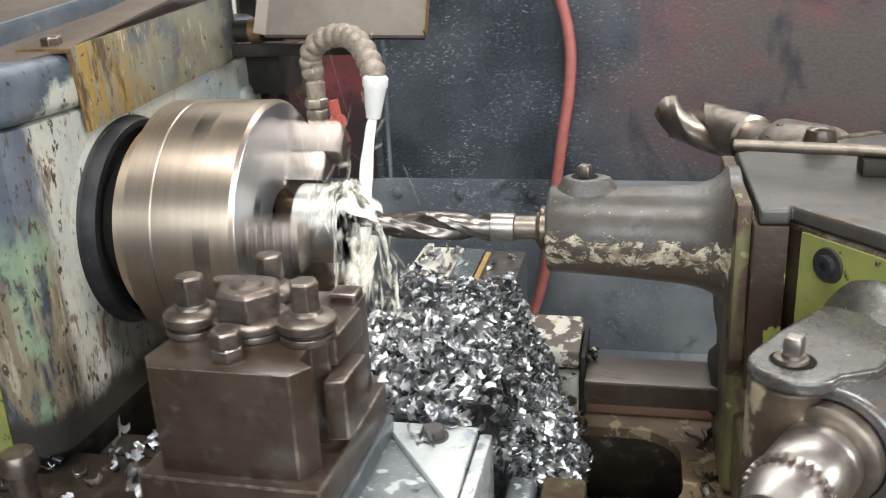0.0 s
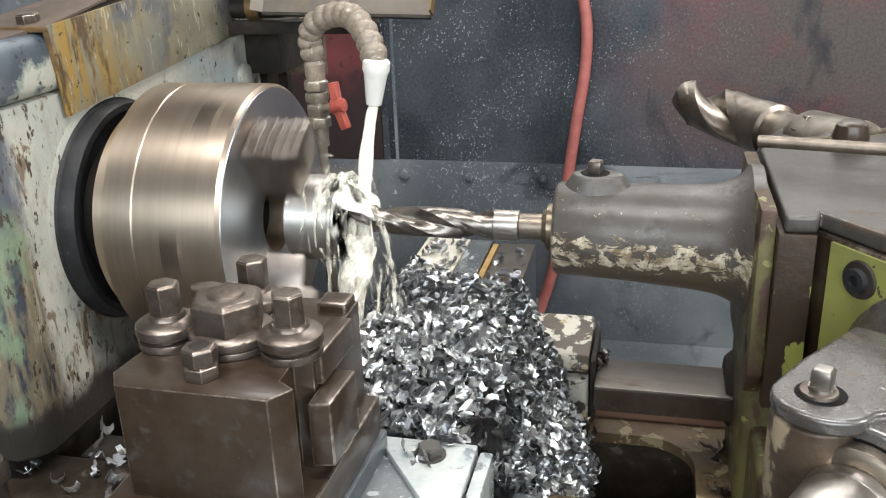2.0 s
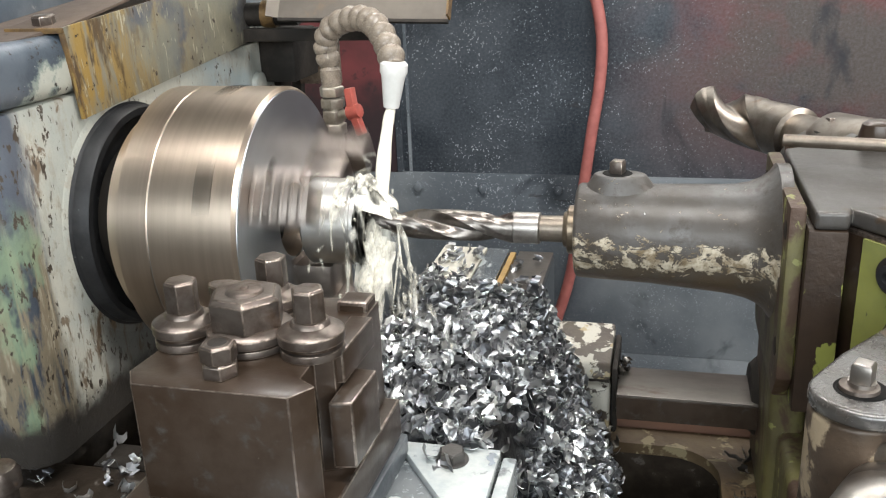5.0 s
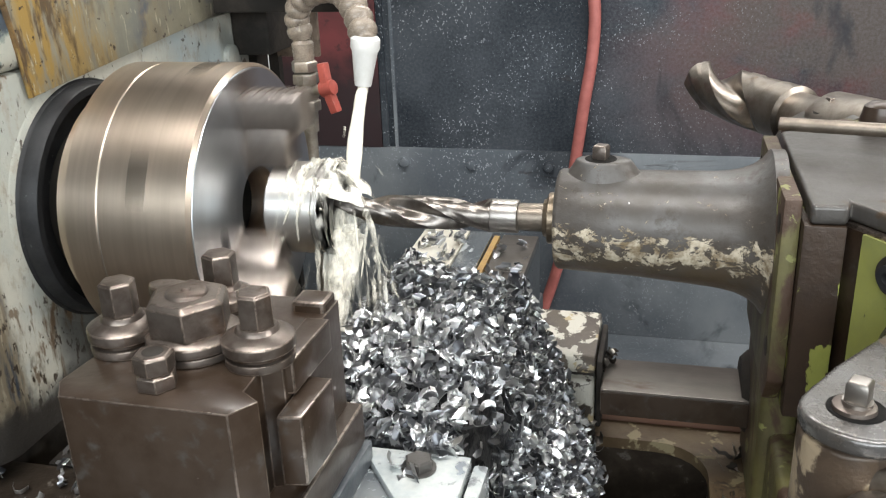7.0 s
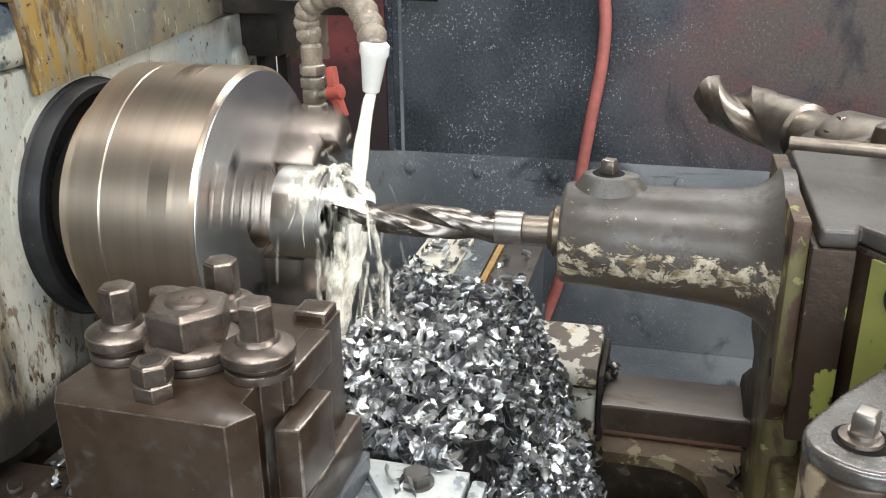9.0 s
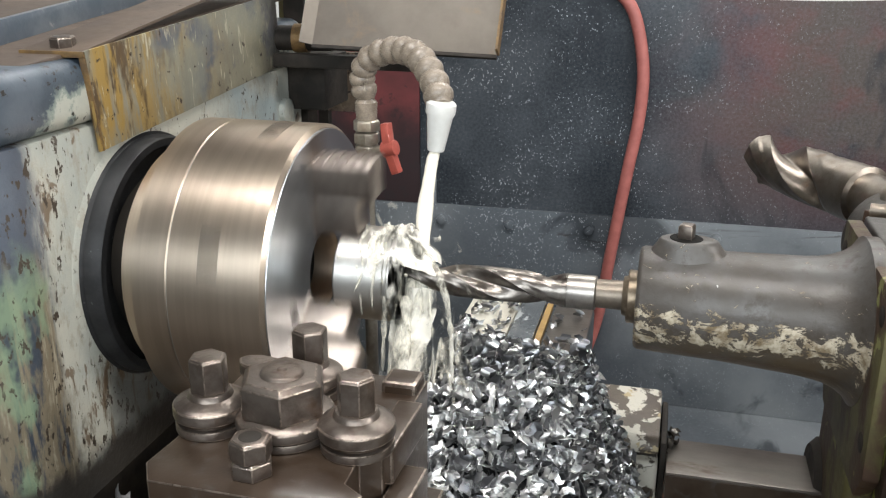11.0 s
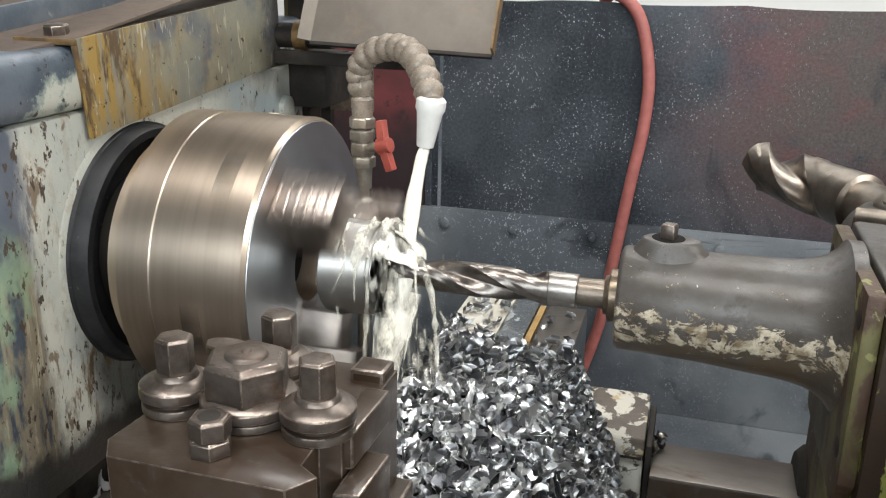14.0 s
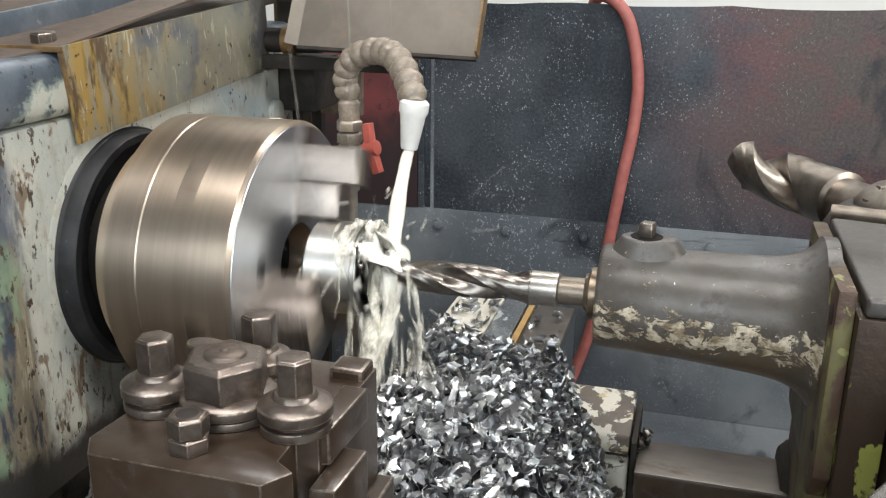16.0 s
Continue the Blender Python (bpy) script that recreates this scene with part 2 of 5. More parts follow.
def lid_material():
    """Blue-black enamel, worn through to pale green in a patch low on the flank."""
    m = Nodes("blue_black_enamel")
    sep = m.add("ShaderNodeSeparateXYZ", Vector=m.coords())
    col = m.mix(m.ramp(m.noise(16, 6), 0.35, 0.65), (0.055, 0.072, 0.092), (0.105, 0.125, 0.15))
    lowz = m.add("ShaderNodeMapRange", Value=sep.outputs[2])
    lowz.inputs["From Min"].default_value, lowz.inputs["From Max"].default_value = 1.302, 1.262
    py = m.add("ShaderNodeMapRange", Value=sep.outputs[1])
    py.inputs["From Min"].default_value, py.inputs["From Max"].default_value = -0.175, -0.115
    patch = m.add("ShaderNodeMath", {"op": "MULTIPLY_ADD"}, _0=m.mul(lowz.outputs[0], py.outputs[0]), _1=0.42, _2=m.noise(26, 7, 0.65)).outputs[0]
    col = m.mix(m.ramp(patch, 0.68, 0.76), col, (0.24, 0.28, 0.25))
    col = m.mix(m.ramp(patch, 0.76, 0.82), col, m.mix(m.noise(60, 4), (0.36, 0.38, 0.33), (0.50, 0.49, 0.43)))
    col = m.mix(m.ramp(m.noise(60, 6, 0.65), 0.60, 0.64), col, (0.03, 0.026, 0.022))
    col = m.mix(m.ramp(m.noise(110, 4), 0.70, 0.72), col, (0.42, 0.42, 0.40))
    m.put(m.bsdf, "Base Color", col), m.put(m.bsdf, "Roughness", m.mixf(m.noise(30, 5), 0.22, 0.48))
    m.put(m.bsdf, "Normal", m.add("ShaderNodeBump", Height=m.noise(90, 5), Strength=0.3, Distance=0.002).outputs[0])
    return m.mat


M_RUST, M_LID = cover_material(), lid_material()
M_RIM = surface("blue_grey_worn_enamel", (0.10, 0.125, 0.155), (0.16, 0.185, 0.21), 20, (0.25, 0.42), 0.2,
                [((0.30, 0.31, 0.31), 50, 0.60, 0.68, 0.2, 0.4, ONE)], 0.2)


def holder_material():
    """Oily cast iron with old cream paint left along its flank."""
    m = Nodes("oily_cast_iron_with_old_paint")
    col = m.mix(m.ramp(m.noise(18, 6), 0.35, 0.65), (0.108, 0.102, 0.097), (0.070, 0.060, 0.051))
    col = m.mix(m.ramp(m.noise(45, 6, 0.7), 0.52, 0.66), col, (0.058, 0.047, 0.038))
    sep = m.add("ShaderNodeSeparateXYZ", Vector=m.coords())
    low = m.add("ShaderNodeMapRange", Value=sep.outputs[2])
    low.inputs["From Min"].default_value, low.inputs["From Max"].default_value = 0.026, -0.045
    brown = m.mul(m.ramp(low.outputs[0], 0.30, 0.85), m.ramp(m.noise(20, 5), 0.25, 0.55))
    col = m.mix(brown, col, (0.095, 0.07, 0.045))
    band = m.mul(m.ramp(low.outputs[0], 0.15, 0.38), m.ramp(m.add("ShaderNodeMath", {"op": "SUBTRACT"}, _0=1.0, _1=low.outputs[0]).outputs[0], 0.12, 0.36))
    ragged = m.add("ShaderNodeMath", {"op": "MULTIPLY_ADD"}, _0=band, _1=0.135, _2=m.noise(64, 9, 0.78, (0.75, 1, 1), 0.5)).outputs[0]
    paint = m.ramp(ragged, 0.622, 0.636)
    rim = m.mul(m.ramp(ragged, 0.602, 0.620), m.add("ShaderNodeMath", {"op": "SUBTRACT"}, _0=1.0, _1=paint).outputs[0])
    cream = m.mix(m.ramp(m.noise(85, 6, 0.7), 0.35, 0.65), (0.19, 0.14, 0.08), (0.56, 0.495, 0.38))
    col = m.mix(rim, col, (0.05, 0.035, 0.022))
    col = m.mix(paint, col, cream)
    spots = m.ramp(m.noise(90, 4, 0.6), 0.71, 0.73)
    col = m.mix(spots, col, (0.55, 0.55, 0.52))
    m.put(m.bsdf, "Base Color", col)
    m.put(m.bsdf, "Metallic", m.mixf(paint, 0.15, 0.0))
    m.put(m.bsdf, "Roughness", m.mixf(paint, m.mixf(m.noise(50, 4), 0.28, 0.50), 0.55))
    h = m.mixf(paint, m.noise(90, 5), m.add("ShaderNodeMath", {"op": "MULTIPLY_ADD"}, _0=m.noise(110, 4), _1=0.8, _2=0.7).outputs[0])
    m.put(m.bsdf, "Normal", m.add("ShaderNodeBump", Height=h, Strength=0.32, Distance=0.002).outputs[0])
    return m.mat


M_CAST = holder_material()
M_CASTG = surface("oily_grey_casting", (0.110, 0.103, 0.097), (0.080, 0.072, 0.064), 20, (0.25, 0.42), 0.45,
                  [((0.09, 0.06, 0.04), 24, 0.58, 0.68, 0.3, 0.45, ONE)], 0.25)
# lighter, glossier copy of M_CASTG; pale spots paint in its bluish sheen
M_CASTW = surface("sheen_grey_casting", (0.135, 0.130, 0.126), (0.095, 0.086, 0.077), 20, (0.18, 0.34), 0.5,
                  [((0.12, 0.085, 0.055), 22, 0.57, 0.67, 0.3, 0.4, ONE), ((0.40, 0.42, 0.44), 60, 0.66, 0.72, 0.1, 0.3, ONE)], 0.22, None, ONE, 0.4)
M_BOSS = surface("flaking_cream_paint_casting", (0.105, 0.085, 0.065), (0.075, 0.06, 0.05), 18, (0.35, 0.5), 0.3,
                 [((0.52, 0.49, 0.42), 31, 0.500, 0.525, 0.0, 0.55, ONE), ((0.40, 0.32, 0.19), 30, 0.60, 0.64, 0.0, 0.6, ONE)], 0.5)
M_RUSTP = surface("rust_mottled_plate", (0.23, 0.175, 0.13), (0.145, 0.108, 0.082), 40, (0.45, 0.65), 0.2,
                  [((0.24, 0.19, 0.14), 60, 0.55, 0.62, 0.1, 0.6, ONE), ((0.03, 0.024, 0.02), 80, 0.58, 0.64, 0.1, 0.6, ONE)], 0.5)
M_BOSSW = surface("brown_casting_with_tan_paint", (0.095, 0.066, 0.044), (0.062, 0.043, 0.030), 18, (0.3, 0.5), 0.25,
                  [((0.30, 0.235, 0.155), 21, 0.50, 0.54, 0.0, 0.5, (1, 1, 0.6)), ((0.045, 0.03, 0.02), 30, 0.58, 0.64, 0.1, 0.5, ONE)], 0.45)
M_BED = surface("oily_brown_bed_casting", (0.112, 0.074, 0.041), (0.165, 0.118, 0.068), 14, (0.3, 0.5), 0.1,
                [((0.33, 0.27, 0.16), 24, 0.54, 0.57, 0.0, 0.5, ONE), ((0.05, 0.035, 0.025), 30, 0.58, 0.68, 0.2, 0.35, ONE)], 0.4)
M_WAY = surface("ground_way_steel", (0.180, 0.160, 0.140), (0.128, 0.112, 0.096), 22, (0.24, 0.40), 0.5,
                [((0.09, 0.06, 0.04), 18, 0.58, 0.70, 0.4, 0.45, (0.4, 1, 1))], 0.1, None, (0.4, 1, 1))
M_REDWAY = surface("red_brown_stained_way", (0.21, 0.105, 0.068), (0.15, 0.095, 0.068), 16, (0.3, 0.5), 0.4, (), 0.15, None, (0.3, 1, 1))
M_SLIDE = surface("wet_blue_grey_slide", (0.29, 0.31, 0.32), (0.19, 0.21, 0.225), 16, (0.16, 0.34), 0.5,
                  [((0.50, 0.53, 0.53), 26, 0.555, 0.60, 0.0, 0.3, ONE), ((0.05, 0.05, 0.05), 40, 0.62, 0.70, 0.2, 0.4, ONE)], 0.25, None, ONE, 0.4)
M_SLIDESIDE = surface("dark_oily_slide_side", (0.10, 0.113, 0.125), (0.165, 0.178, 0.19), 18, (0.22, 0.4), 0.5,
                      [((0.30, 0.32, 0.33), 40, 0.64, 0.70, 0.0, 0.4, ONE)], 0.25)
M_WETWHITE = surface("milky_wet_plate", (0.64, 0.66, 0.63), (0.45, 0.49, 0.50), 22, (0.12, 0.3), 0.1,
                     [((0.16, 0.17, 0.18), 26, 0.56, 0.64, 0.3, 0.3, ONE), ((0.74, 0.76, 0.74), 34, 0.60, 0.64, 0.0, 0.25, ONE)], 0.2, None, ONE, 0.5)
M_CREAM = surface("cream_painted_strip", (0.70, 0.67, 0.58), (0.60, 0.56, 0.47), 20, (0.35, 0.5), 0.0,
                  [((0.12, 0.10, 0.08), 50, 0.66, 0.70, 0.1, 0.5, ONE)], 0.2)
M_OCHRE = surface("ochre_rust_strip", (0.42, 0.27, 0.09), (0.28, 0.16, 0.06), 40, (0.45, 0.65), 0.1, (), 0.4)
M_LIP = surface("brown_rust_edge", (0.21, 0.125, 0.045), (0.10, 0.062, 0.03), 60, (0.4, 0.6), 0.2, (), 0.4)
M_TRAY = surface("brown_stained_sheet", (0.135, 0.114, 0.094), (0.100, 0.085, 0.071), 10, (0.30, 0.45), 0.45,
                 [((0.15, 0.105, 0.07), 14, 0.56, 0.70, 0.3, 0.45, ONE)], 0.08)
M_HOSE = surface("dull_red_rubber", (0.42, 0.135, 0.115), (0.34, 0.105, 0.09), 40, (0.42, 0.6), 0.0, (), 0.15)
M_REDPL = surface("red_valve_plastic", (0.46, 0.10, 0.075), (0.36, 0.08, 0.06), 80, (0.3, 0.45), 0.0, (), 0.1)
M_SEG = surface("dirty_hose_segment_plastic", (0.29, 0.24, 0.19), (0.20, 0.165, 0.13), 90, (0.20, 0.34), 0.0,
                [((0.42, 0.37, 0.29), 60, 0.58, 0.70, 0.0, 0.35, ONE), ((0.07, 0.05, 0.04), 80, 0.60, 0.68, 0.0, 0.5, ONE)], 0.15)
M_FIT = surface("oily_brass_fitting", (0.44, 0.40, 0.34), (0.32, 0.285, 0.235), 90, (0.25, 0.4), 0.7, (), 0.1)
M_WHITE = surface("white_nozzle_plastic", (0.82, 0.81, 0.78), (0.76, 0.75, 0.71), 60, (0.3, 0.4), 0.0, (), 0.05)
M_PALE = surface("pale_yellow_paint_mark", (0.60, 0.50, 0.28), (0.5, 0.42, 0.24), 40, (0.4, 0.5), 0.0, (), 0.1)
M_WALLW = surface("white_workshop_wall", (0.80, 0.79, 0.76), (0.74, 0.73, 0.70), 2, (0.7, 0.8), 0.0, (), 0.05)
M_FLOOR = surface("stained_concrete", (0.11, 0.098, 0.085), (0.075, 0.067, 0.06), 2, (0.6, 0.8), 0.0, (), 0.2)


def red_panel_material():
    """Old red paint, turning near-black over its lower half."""
    m = Nodes("old_red_paint")
    sep = m.add("ShaderNodeSeparateXYZ", Vector=m.coords())
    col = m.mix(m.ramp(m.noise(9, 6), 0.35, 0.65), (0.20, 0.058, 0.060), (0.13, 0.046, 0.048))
    low_dark = m.add("ShaderNodeMath", {"op": "MULTIPLY_ADD"}, _0=m.noise(7, 6, 0.65), _1=0.20, _2=m.mul(sep.outputs[2], -1.0)).outputs[0]
    col = m.mix(m.ramp(low_dark, -1.06, -0.95), col, (0.042, 0.028, 0.030))
    col = m.mix(m.mul(m.ramp(m.noise(40, 5), 0.56, 0.66), 0.6), col, (0.035, 0.030, 0.032))
    m.put(m.bsdf, "Base Color", col), m.put(m.bsdf, "Roughness", m.mixf(m.noise(20, 5), 0.32, 0.52))
    m.put(m.bsdf, "Normal", m.add("ShaderNodeBump", Height=m.noise(30, 5), Strength=0.12, Distance=0.002).outputs[0])
    return m.mat


M_REDWALL = red_panel_material()
M_WALLG = surface("unseen_room_grey", (0.17, 0.165, 0.155), (0.13, 0.127, 0.12), 2, (0.7, 0.8), 0.0, (), 0.05)
M_OILY = surface("black_oily_casting", (0.032, 0.024, 0.018), (0.066, 0.051, 0.039), 20, (0.22, 0.45), 0.3,
                 [((0.15, 0.13, 0.11), 40, 0.62, 0.70, 0.3, 0.4, ONE)], 0.4)
M_PATCH = surface("brown_casting_with_green_patches", (0.044, 0.027, 0.017), (0.030, 0.019, 0.013), 18, (0.35, 0.55), 0.3,
                  [((0.25, 0.27, 0.06), 26, 0.575, 0.595, 0.0, 0.5, (1, 1, 0.5)), ((0.035, 0.024, 0.018), 40, 0.60, 0.66, 0.1, 0.5, ONE)], 0.35)
M_SLUDGE = surface("mossy_sludge", (0.075, 0.062, 0.028), (0.038, 0.030, 0.018), 60, (0.3, 0.6), 0.0,
                   [((0.16, 0.14, 0.08), 90, 0.60, 0.66, 0.0, 0.4, ONE)], 0.7)
# flat black for holes and recesses: their shade put into the colour
M_HOLE = surface("hole_shade_black", (0.006, 0.006, 0.006), (0.012, 0.011, 0.010), 20, (0.6, 0.8), 0.0, (), 0.1)


def wall_material(name, dark, light, reach):
    m = Nodes(name)
    big = m.noise(5.0, 6, 0.6, (1, 1, 0.7), 0.4)
    col = m.mix(m.ramp(m.noise(3.2, 5, 0.55), 0.35, 0.68), dark, light)
    sep = m.add("ShaderNodeSeparateXYZ", Vector=m.coords())
    # worn red primer towards the far end of the guard
    gx = m.ramp(sep.outputs[0], 0.22, 0.60)
    gz = m.ramp(sep.outputs[1], 0.86, 1.12)
    red = m.mul(m.mul(gx, gz), m.ramp(big, 0.34, 0.56))
    col = m.mix(red, col, (0.140, 0.050, 0.047))
    brown = m.mul(m.mul(gx, gz), m.ramp(m.noise(4.0, 6, 0.6), 0.42, 0.58))
    col = m.mix(brown, col, (0.078, 0.062, 0.055))
    scr = m.ramp(m.noise(11, 5, 0.6, (0.35, 1, 1.6), 0.8), 0.66, 0.72)
    col = m.mix(m.mul(scr, 0.7), col, (0.025, 0.018, 0.016))
    grain = m.ramp(m.noise(190, 3, 0.7), 0.30, 0.75)
    col = m.mix(m.mul(grain, 0.25), col, m.mix(0.55, col, (0.30, 0.31, 0.32)))
    smear = m.ramp(m.noise(7, 5, 0.6, (1, 0.35, 1), 0.6), 0.56, 0.70)
    col = m.mix(m.mul(smear, 0.75), col, (0.022, 0.026, 0.033))
    # dried coolant specks
    vor = m.add("ShaderNodeTexVoronoi", Vector=m.coords((1.5, 1, 1)), Scale=210.0)
    dots = m.add("ShaderNodeMath", {"op": "LESS_THAN"}, _0=vor.outputs["Distance"], _1=0.30).outputs[0]
    many = m.ramp(m.noise(8.0, 6, 0.7), 0.42, 0.64)
    near = m.add("ShaderNodeMapRange", Value=sep.outputs[0])
    near.inputs["From Min"].default_value, near.inputs["From Max"].default_value = reach, 0.05
    pick = m.add("ShaderNodeMath", {"op": "GREATER_THAN"}, _0=m.noise(150, 2), _1=0.535).outputs[0]
    dots = m.mul(m.mul(dots, pick), m.mul(many, near.outputs[0]))
    col = m.mix(dots, col, (0.58, 0.62, 0.66))
    m.put(m.bsdf, "Base Color", col)
    m.put(m.bsdf, "Roughness", m.mixf(m.noise(8, 5), 0.26, 0.55))
    m.put(m.bsdf, "Metallic", 0.15)
    bp = m.add("ShaderNodeBump", Height=m.noise(22, 6), Strength=0.12, Distance=0.002)
    m.put(m.bsdf, "Normal", bp.outputs[0])
    return m.mat


M_GUARD = wall_material("splashed_dark_guard_paint", (0.017, 0.023, 0.031), (0.074, 0.085, 0.099), 0.68)
# blue-grey lower sheet, lightened further to paint in bluish reflection and mist haze
M_GUARDLOW = wall_material("splashed_blue_grey_sheet", (0.11, 0.127, 0.146), (0.26, 0.282, 0.30), 0.75)


def chip_material(name, dark, light, rough):
    m = Nodes(name)
    geo = m.add("ShaderNodeNewGeometry")
    rnd = geo.outputs["Random Per Island"]
    col = m.mix(m.mul(rnd, m.ramp(rnd, 0.0, 0.8)), dark, light)
    col = m.mix(m.ramp(m.noise(70, 3), 0.5, 0.8), col, tuple(0.5 * (a + b) * 0.5 for a, b in zip(dark, light)))
    m.put(m.bsdf, "Base Color", col), m.put(m.bsdf, "Metallic", 0.95)
    m.put(m.bsdf, "Roughness", m.mixf(m.noise(200, 3), rough - 0.1, rough + 0.14))
    return m.mat


M_CHIP = chip_material("steel_swarf", (0.21, 0.215, 0.23), (0.95, 0.95, 0.94), 0.34)
M_CHIPDULL = chip_material("dull_brown_swarf", (0.05, 0.042, 0.035), (0.42, 0.39, 0.35), 0.42)
M_CHIPBED = surface("dark_swarf_core", (0.035, 0.036, 0.04), (0.13, 0.13, 0.13), 120, (0.2, 0.5), 0.8, (), 0.8, 180)


def coolant_material(name, cover):
    m = Nodes(name)
    n = m.noise(60, 4, 0.6, (1, 1, 0.3))
    m.put(m.bsdf, "Base Color", m.mix(n, (0.88, 0.845, 0.745), (0.79, 0.74, 0.61)))
    m.put(m.bsdf, "Roughness", 0.14), m.put(m.bsdf, "IOR", 1.34)
    m.put(m.bsdf, "Alpha", m.ramp(m.noise(90, 4, 0.6, (1, 1, 0.25)), 0.75 - cover, 1.15 - cover))
    m.put(m.bsdf, "Normal", m.add("ShaderNodeBump", Height=m.noise(120, 4, 0.6, (1, 1, 0.3)), Strength=0.4, Distance=0.002).outputs[0])
    return m.mat


M_MILK = coolant_material("milky_coolant", 0.85)
M_SPRAY = coolant_material("thin_milky_coolant", 0.40)
M_MIST = coolant_material("thinned_coolant_streak", 0.26)


def film_material(name, stretch, lo, hi):
    """A torn film of milky coolant, in streaks along its flow."""
    m = Nodes(name)
    n = m.noise(52, 3, 0.5, stretch, 0.3)
    m.put(m.bsdf, "Base Color", m.mix(n, (0.86, 0.815, 0.70), (0.92, 0.895, 0.82)))
    m.put(m.bsdf, "Roughness", 0.18), m.put(m.bsdf, "IOR", 1.34)
    m.put(m.bsdf, "Alpha", m.mul(m.ramp(n, lo, hi), 0.88 if lo < 0.4 else 0.75))
    m.put(m.bsdf, "Normal", m.add("ShaderNodeBump", Height=n, Strength=0.6, Distance=0.003).outputs[0])
    return m.mat


M_CURTAIN = film_material("torn_coolant_curtain", (1, 1, 0.09), 0.43, 0.68)
M_FILM = film_material("torn_coolant_film", (1.0, 0.35, 0.35), 0.56, 0.76)
M_SHEET = film_material("thick_coolant_sheet", (1, 1, 0.12), 0.34, 0.60)
for rough_mat, sheen in ((M_DARK, 0.2), (M_OILY, 0.35), (M_GUARDLOW, 0.3), (M_GUARD, 0.25), (M_LIDTOP, 0.3), (M_BED, 0.35), (M_REDWALL, 0.3), (M_HOLE, 0.1)):
    rough_mat.node_tree.nodes["Principled BSDF"].inputs["Specular IOR Level"].default_value = sheen


# ---- mesh helpers ----


def finish(bm, bevel=0.0, segments=2, angle=38, worn=False):
    bmesh.ops.remove_doubles(bm, verts=bm.verts, dist=1e-6)
    bmesh.ops.recalc_face_normals(bm, faces=bm.faces)
    if bevel:
        sharp = [e for e in bm.edges if len(e.link_faces) == 2 and e.calc_face_angle(0) > radians(angle)]
        bmesh.ops.bevel(bm, geom=sharp, offset=bevel, segments=segments, profile=0.6, affect="EDGES", clamp_overlap=True, material=1 if worn else -1)
    for e in bm.edges:
        e.smooth = not (len(e.link_faces) == 2 and e.calc_face_angle(0) > radians(angle))
    for fc in bm.faces:
        fc.smooth = True
    return bm


def part(name, bm, material, parent=None, label="", m=None, bevel=0.0, segments=2):
    worn = material in (M_POST, M_BOLT)
    finish(bm, bevel, segments, worn=worn)
    me = bpy.data.meshes.new(name)
    bm.to_mesh(me)
    bm.free()
    me.materials.append(material)
    if worn:
        me.materials.append(M_EDGE)
    ob = new(name, me)
    if parent:
        ob.parent = parent
    if m is not None:
        ob.matrix_basis = m
    if label:
        tagged(ob, label)
    return ob


def again(ob, m):
    """The same mesh once more under the same thing."""
    o = new(ob.name.split(".")[0], ob.data)
    o.parent, o.matrix_basis = ob.parent, m
    return o


def thing(name, label, category, m=None, group="", kind=""):
    ob = new(name)
    ob.empty_display_size = 0.05
    if m is not None:
        ob.matrix_basis = m
    return tagged(ob, label, category, group, kind)


def box(x0, x1, y0, y1, z0, z1, bm=None):
    bm = bm or bmesh.new()
    vs = [bm.verts.new((x, y, z)) for z in (z0, z1) for x, y in ((x0, y0), (x1, y0), (x1, y1), (x0, y1))]
    for q in ((3, 2, 1, 0), (4, 5, 6, 7), (0, 1, 5, 4), (1, 2, 6, 5), (2, 3, 7, 6), (3, 0, 4, 7)):
        bm.faces.new([vs[i] for i in q])
    return bm


def prism(points, z0, z1, bm=None):
    bm = bm or bmesh.new()
    lo = [bm.verts.new((x, y, z0)) for x, y in points]
    hi = [bm.verts.new((x, y, z1)) for x, y in points]
    bm.faces.new(lo[::-1]), bm.faces.new(hi)
    for i in range(len(points)):
        j = (i + 1) % len(points)
        bm.faces.new((lo[i], lo[j], hi[j], hi[i]))
    return bm


def lathe(profile, seg=48, bm=None, m=None, phase=0.0):
    """Turns (along, radius) pairs round the x axis; the ends close on the axis."""
    bm = bm or bmesh.new()
    m = m or Matrix()
    rings = []
    for u, r in profile:
        if r < 1e-6:
            rings.append([bm.verts.new(m @ Vector((u, 0, 0)))])
        else:
            rings.append([bm.verts.new(m @ Vector((u, r * math.cos(a), r * math.sin(a)))) for a in (phase + 2 * math.pi * k / seg for k in range(seg))])
    for a, b in zip(rings, rings[1:]):
        for k in range(seg):
            j = (k + 1) % seg
            if len(a) == 1 and len(b) > 1:
                bm.faces.new((a[0], b[k], b[j]))
            elif len(b) == 1 and len(a) > 1:
                bm.faces.new((a[k], b[0], a[j]))
            elif len(a) > 1:
                bm.faces.new((a[k], b[k], b[j], a[j]))
    return bm


UP = pose(0, 0, 0, 0, -90, 0)


def upright(profile, x, y, seg=40, bm=None, phase=0.0):
    """Turns (height, radius) pairs round an upright axis at x, y."""
    return lathe(profile, seg, bm, Matrix.Translation((x, y, 0)) @ UP, phase)


def hex_head(z0, z1, r, x, y, bm=None, phase=0.0, sides=6):
    """A chamfered hexagonal or square head."""
    c = 0.12 * r
    return upright([(z0, 0), (z0, r), (z1 - c, r), (z1, r * 0.86), (z1, 0)], x, y, sides, bm, phase)


